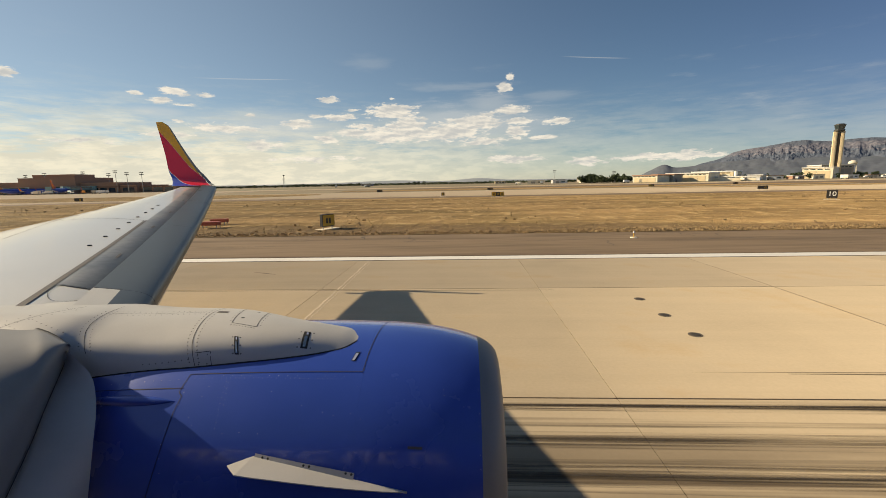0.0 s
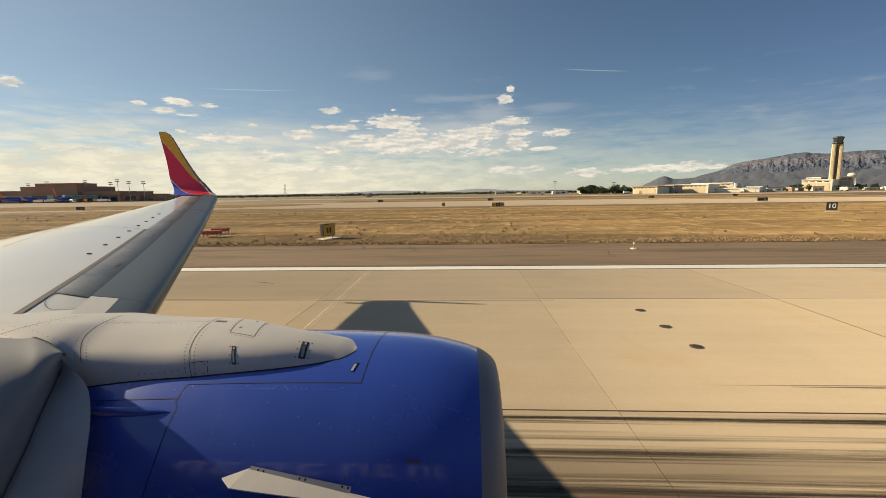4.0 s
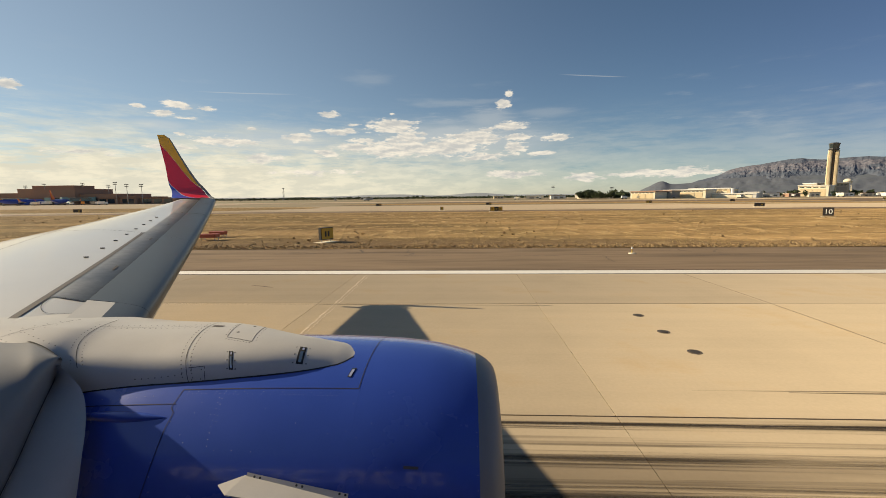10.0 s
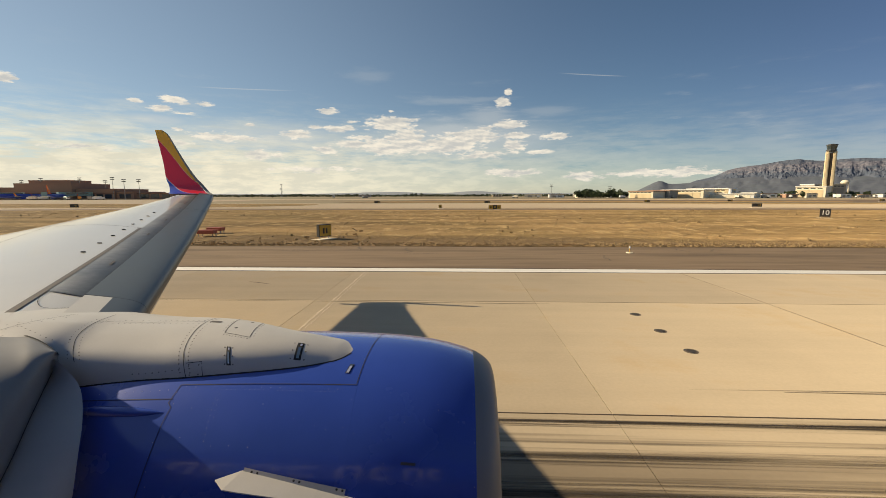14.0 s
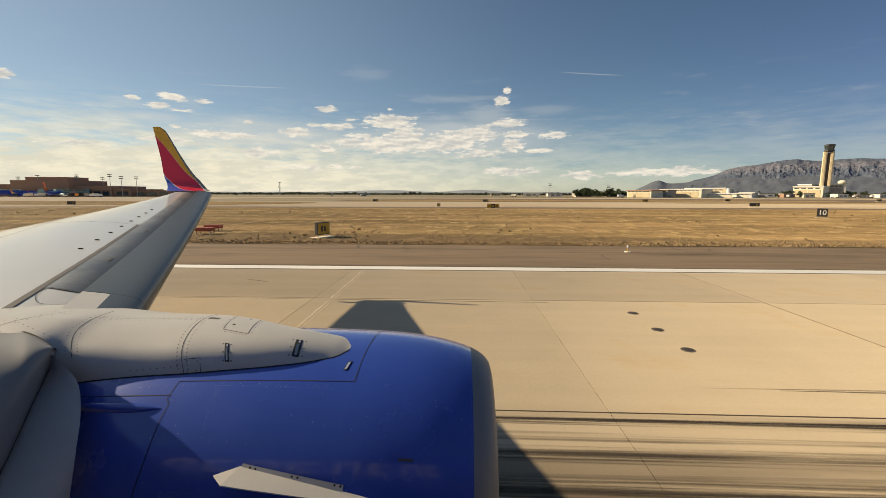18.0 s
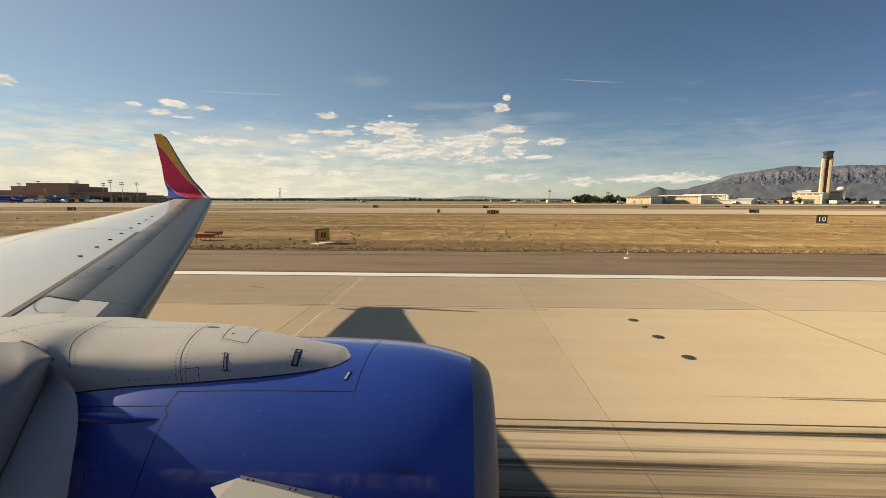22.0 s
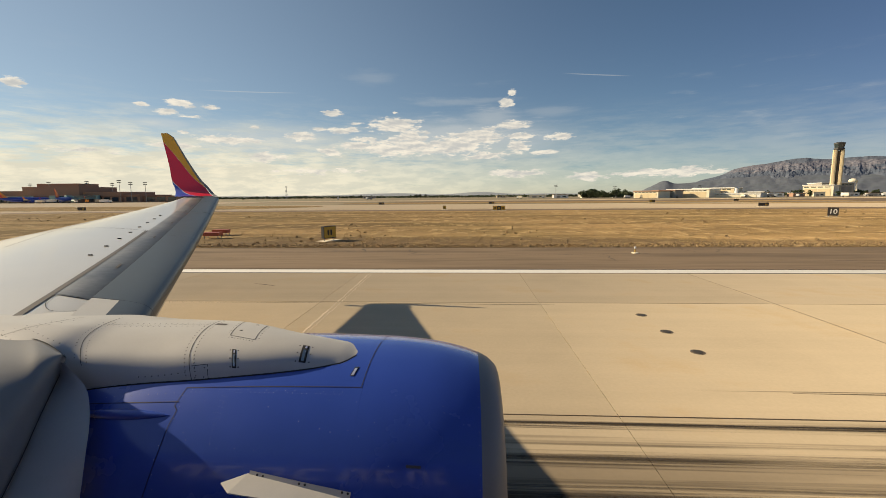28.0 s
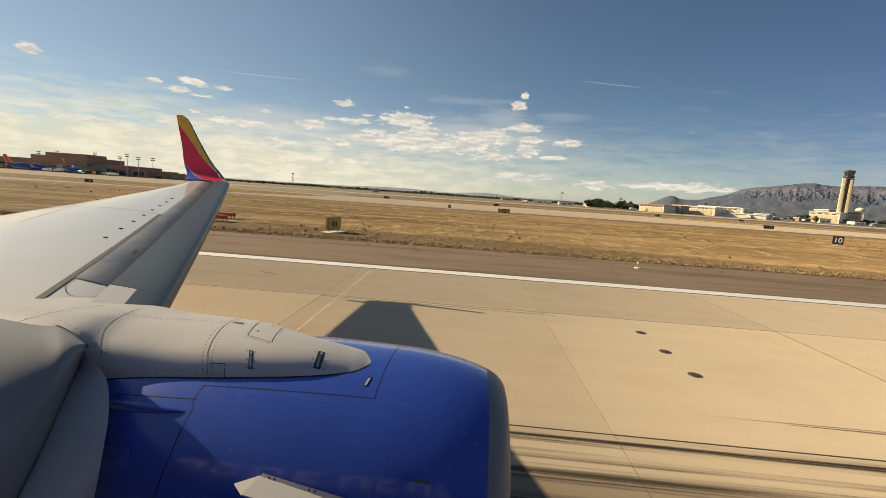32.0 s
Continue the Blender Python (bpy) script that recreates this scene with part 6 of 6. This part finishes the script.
sign(8.1, 100.9, 2.9, 0.95, 8, SIGNYELLOW, "long yellow and black taxiway guidance sign on dry grass", 3)
sign(-5.4, 111.6, 0.8, 0.8, 20, SIGNYELLOW, "small yellow taxiway sign at the grass edge", 1)
sign(81.4, 119.7, 2.6, 0.9, 0, SIGNBLACK, "dark taxiway sign on dry grass", 2)
sign(-150, 92, 2.6, 0.9, 10, SIGNYELLOW, "yellow taxiway guidance sign by the west infield", 3)
sign(150, 60, 1.2, 1.2, 60, SIGNBLACK, "black runway distance sign with a pale numeral bar")
marker = thing("distance_marker", "black runway distance marker with white numerals", "sign", at=(55.0, 66.0, 0.04), turn=-38)
board = part("board", boxed((-0.62, -0.14, 0.20), (0.62, 0.14, 1.44), 0.02), SIGNBLACK, marker)
text = bpy.data.curves.new("numeral", "FONT")
text.body, text.size, text.align_x, text.extrude = "10", 0.98, "CENTER", 0.01
flat = new("numeral_source", text)
bpy.context.view_layer.update()
figures = bpy.data.meshes.new_from_object(flat)
bpy.data.objects.remove(flat)
for v in figures.vertices:
    v.co = Vector((v.co.x, -0.15 - v.co.z, 0.50 + v.co.y))
part("numeral", figures, WHITEP, board, "white painted numeral")
for dx in (-0.45, 0.45):
    part("leg", tube(bmesh.new(), (dx, 0, -0.05), (dx, 0, 0.22), 0.04, 0.04, 8), POLE, marker)
part("pad", boxed((-0.9, -0.5, -0.05), (0.9, 0.5, 0.02)), CREAM, marker)
for x, y in ((-112, 118), (-34.5, 173.5), (81, 187.6), (130, 210), (210, 220), (260, 215), (10.9, 174.7), (330, 200), (-480, 60), (-640, 70), (420, 60), (560, 64)):
    sign(x, y, 2.2, 0.9, (x * 7) % 20 - 10, SIGNYELLOW if int(x) % 3 == 0 else SIGNBLACK, "small far taxiway sign", 2)
for x, y in ((-22.4, 36.2), (-23.4, 39.2), (73, 46), (73.4, 49)):
    t = thing("approach_light_unit", "rust-red approach light housing on short legs", "light unit", "approach light units", at=(x, y, 0.02), turn=4)
    part("housing", boxed((-0.70, -0.4, 0.26), (0.70, 0.4, 0.54), 0.05), PAPIRED, t)
    part("lid", boxed((-0.74, -0.44, 0.54), (0.74, 0.44, 0.58), 0.02), PAPIRED, t)
    part("lens_slot", boxed((-0.72, -0.28, 0.33), (-0.702, 0.28, 0.46)), SIGNBLACK, t)
    for dx, dy in ((-0.6, -0.32), (0.6, -0.32), (0.6, 0.32), (-0.6, 0.32)):
        part("leg", tube(bmesh.new(), (dx, dy, -0.05), (dx, dy, 0.27), 0.035, 0.04, 8), POLE, t)
for i in range(-8, 14):
    x = 11.2 + 61.0 * i
    t = thing("edge_light", "small white runway edge light on a short stalk", "light", "runway edge lights", at=(x if i else 10.6, 25.6 if i else 26.6, -0.0))
    part("base", tube(bmesh.new(), (0, 0, -0.02), (0, 0, 0.05), 0.22, 0.20, 14), CREAM, t)
    part("stalk", tube(bmesh.new(), (0, 0, 0.05), (0, 0, 0.30), 0.03, 0.03, 8), SIGNYELLOW, t)
    part("dome", tube(bmesh.new(), (0, 0, 0.30), (0, 0, 0.42), 0.075, 0.04, 10), WHITEP, t)
t = thing("windsock", "red windsock hanging from a white pole", "windsock", at=(-150, 60, 0))
part("pole", tube(bmesh.new(), (0, 0, -0.1), (0, 0, 6.0), 0.07, 0.05, 8), WHITEP, t)
part("sock", grid([[(0.25 + 0.5 * s + rr * 0.4 * math.cos(a), rr * math.sin(a), 5.9 - 2.4 * s + rr * 0.4 * math.cos(a)) for a in (6.2832 * j / 12 for j in range(12))] for s, rr in ((0, 0.45), (0.4, 0.38), (0.8, 0.3), (1, 0.22))], True), PAPIRED, t)


# service vehicles on the apron
def truck(x, y, turn, body, label, length=6.5, tank=False):
    t = thing("service_truck", label, "truck", "apron vehicles", at=(x, y, 0), turn=turn)
    part("chassis", boxed((-length / 2, -1.1, 0.5), (length / 2, 1.1, 0.9)), DARKMETAL, t)
    part("cab", boxed((length / 2 - 1.9, -1.1, 0.9), (length / 2, 1.1, 2.5), 0.15), WHITEP, t)
    part("windscreen", boxed((length / 2 - 0.9, -0.95, 1.65), (length / 2 + 0.012, 0.95, 2.3), 0.03), GLASS, t)
    if tank:
        part("tank", tube(bmesh.new(), (-length / 2, 0, 1.95), (length / 2 - 2.1, 0, 1.95), 1.05, 1.05, 16), body, t, "", True)
    else:
        part("box_body", boxed((-length / 2, -1.15, 0.92), (length / 2 - 2.1, 1.15, 2.9), 0.05), body, t)
    for dx in (-length * 0.32, length * 0.33):
        for dy in (-1.0, 1.0):
            part("wheel", tube(bmesh.new(), (dx, dy - 0.15, 0.45), (dx, dy + 0.15, 0.45), 0.45, 0.45, 14), TYRE, t)


random.seed(21)
for i, x in enumerate((-1000, -960, -890, -850, -790, -730, -690, -640, -590, -540, -500, -470, -420, -396, -384, -357, -350, -322, -316, -305, -290)):
    truck(x, 334 + random.uniform(-6, 20), random.uniform(0, 360), (WHITEP, CREAM, TEAL, JETORANGE, GREYWALL)[i % 5], ("white", "cream", "teal", "orange", "grey")[i % 5] + " apron service truck", random.uniform(4.2, 8.0), i % 4 == 1)
for i, x in enumerate((150, 168, 205, 232, 262, 296, 330, 352, 384, 410, 440, 470, 90, 60, -110, -150)):
    truck(x, 400 + (i * 13) % 40 + (60 if x < 100 else 0), (i * 67) % 360, (WHITEP, CREAM, GREYWALL)[i % 3], ("white", "cream", "grey")[i % 3] + " truck parked before the hangars", 5.0 + i % 3)


# dry grass tufts
def inside(p, poly):
    hit = False
    for i in range(len(poly)):
        (x0, y0), (x1, y1) = poly[i - 1], poly[i]
        if (y0 > p[1]) != (y1 > p[1]) and p[0] < (x1 - x0) * (p[1] - y0) / (y1 - y0) + x0:
            hit = not hit
    return hit


def tufts(name, poly, lo, hi, count, label):
    """Short dry blades scattered over an infield."""
    random.seed(len(name))
    outline, verts, faces = curve_through(poly), [], []
    while len(faces) < count * 3:
        p = (random.uniform(lo[0], hi[0]), lo[1] + (hi[1] - lo[1]) * random.random() ** 1.6)
        if noise.noise(Vector((p[0] * 0.25, p[1] * 0.12, 2))) + random.uniform(-0.5, 0.5) < -0.1 or not inside(p, outline):
            continue
        h = random.uniform(0.03, 0.075) * (1.5 if random.random() < 0.03 else 1)
        for j in range(3):
            a = random.uniform(0, 6.28)
            dx, dy, w = math.cos(a) * h * 0.7, math.sin(a) * h * 0.7, h * random.uniform(0.25, 0.6)
            n = len(verts)
            verts += [(p[0] - dy * w / h, p[1] + dx * w / h, 0.028), (p[0] + dy * w / h, p[1] - dx * w / h, 0.028), (p[0] + dx, p[1] + dy, 0.03 + h)]
            faces.append((n, n + 1, n + 2))
    me = bpy.data.meshes.new(name)
    me.from_pydata(verts, [], faces)
    whole(name, me, BLADES, label, "grass", kind="stuff")


tufts("grass_tufts", LENS_TURF, (-90, 29.5), (105, 104), 30000, "dry yellow grass tufts on the infield")
tufts("grass_tufts_east", EAST_TURF, (196, 31), (300, 104), 1500, "dry grass tufts along the runway strip")
tufts("grass_tufts_west", WEST_TURF, (-300, 31), (-198, 104), 1500, "dry grass tufts on the west infield")

# low weeds and clods: thick along the verge, thinner over the infield
random.seed(33)
verts, faces = [], []
for i in range(5200):
    edge = i < 3400
    x = random.uniform(-52, 66) if edge else random.uniform(-80, 100)
    y = 29.75 + abs(random.gauss(0, 0.9)) if edge else random.uniform(31, 95)
    if not edge and noise.noise(Vector((x * 0.12, y * 0.07, 9))) < 0.24:
        continue
    size = random.uniform(0.04, 0.10) if edge else random.uniform(0.07, 0.19)
    for j in range(4 if edge else 7):
        a, r = random.uniform(0, 6.28), size * random.uniform(0.2, 1.0)
        c = Vector((x + r * math.cos(a), y + r * math.sin(a), 0.028))
        u = Vector((math.cos(a + 1.57), math.sin(a + 1.57), 0)) * size * random.uniform(0.4, 0.9)
        n = len(verts)
        verts += [c - u, c + u, c + u * 0.3 + Vector((r * 0.4 * math.cos(a), r * 0.4 * math.sin(a), size * random.uniform(0.5, 1.1))), c - u * 0.4 + Vector((0, 0, size * random.uniform(0.6, 1.2)))]
        faces.append((n, n + 1, n + 2, n + 3))
me = bpy.data.meshes.new("weeds")
me.from_pydata(verts, [], faces)
whole("weeds", me, WEED, "small dry brown weeds and clods on the infield verge", "weeds", kind="stuff")
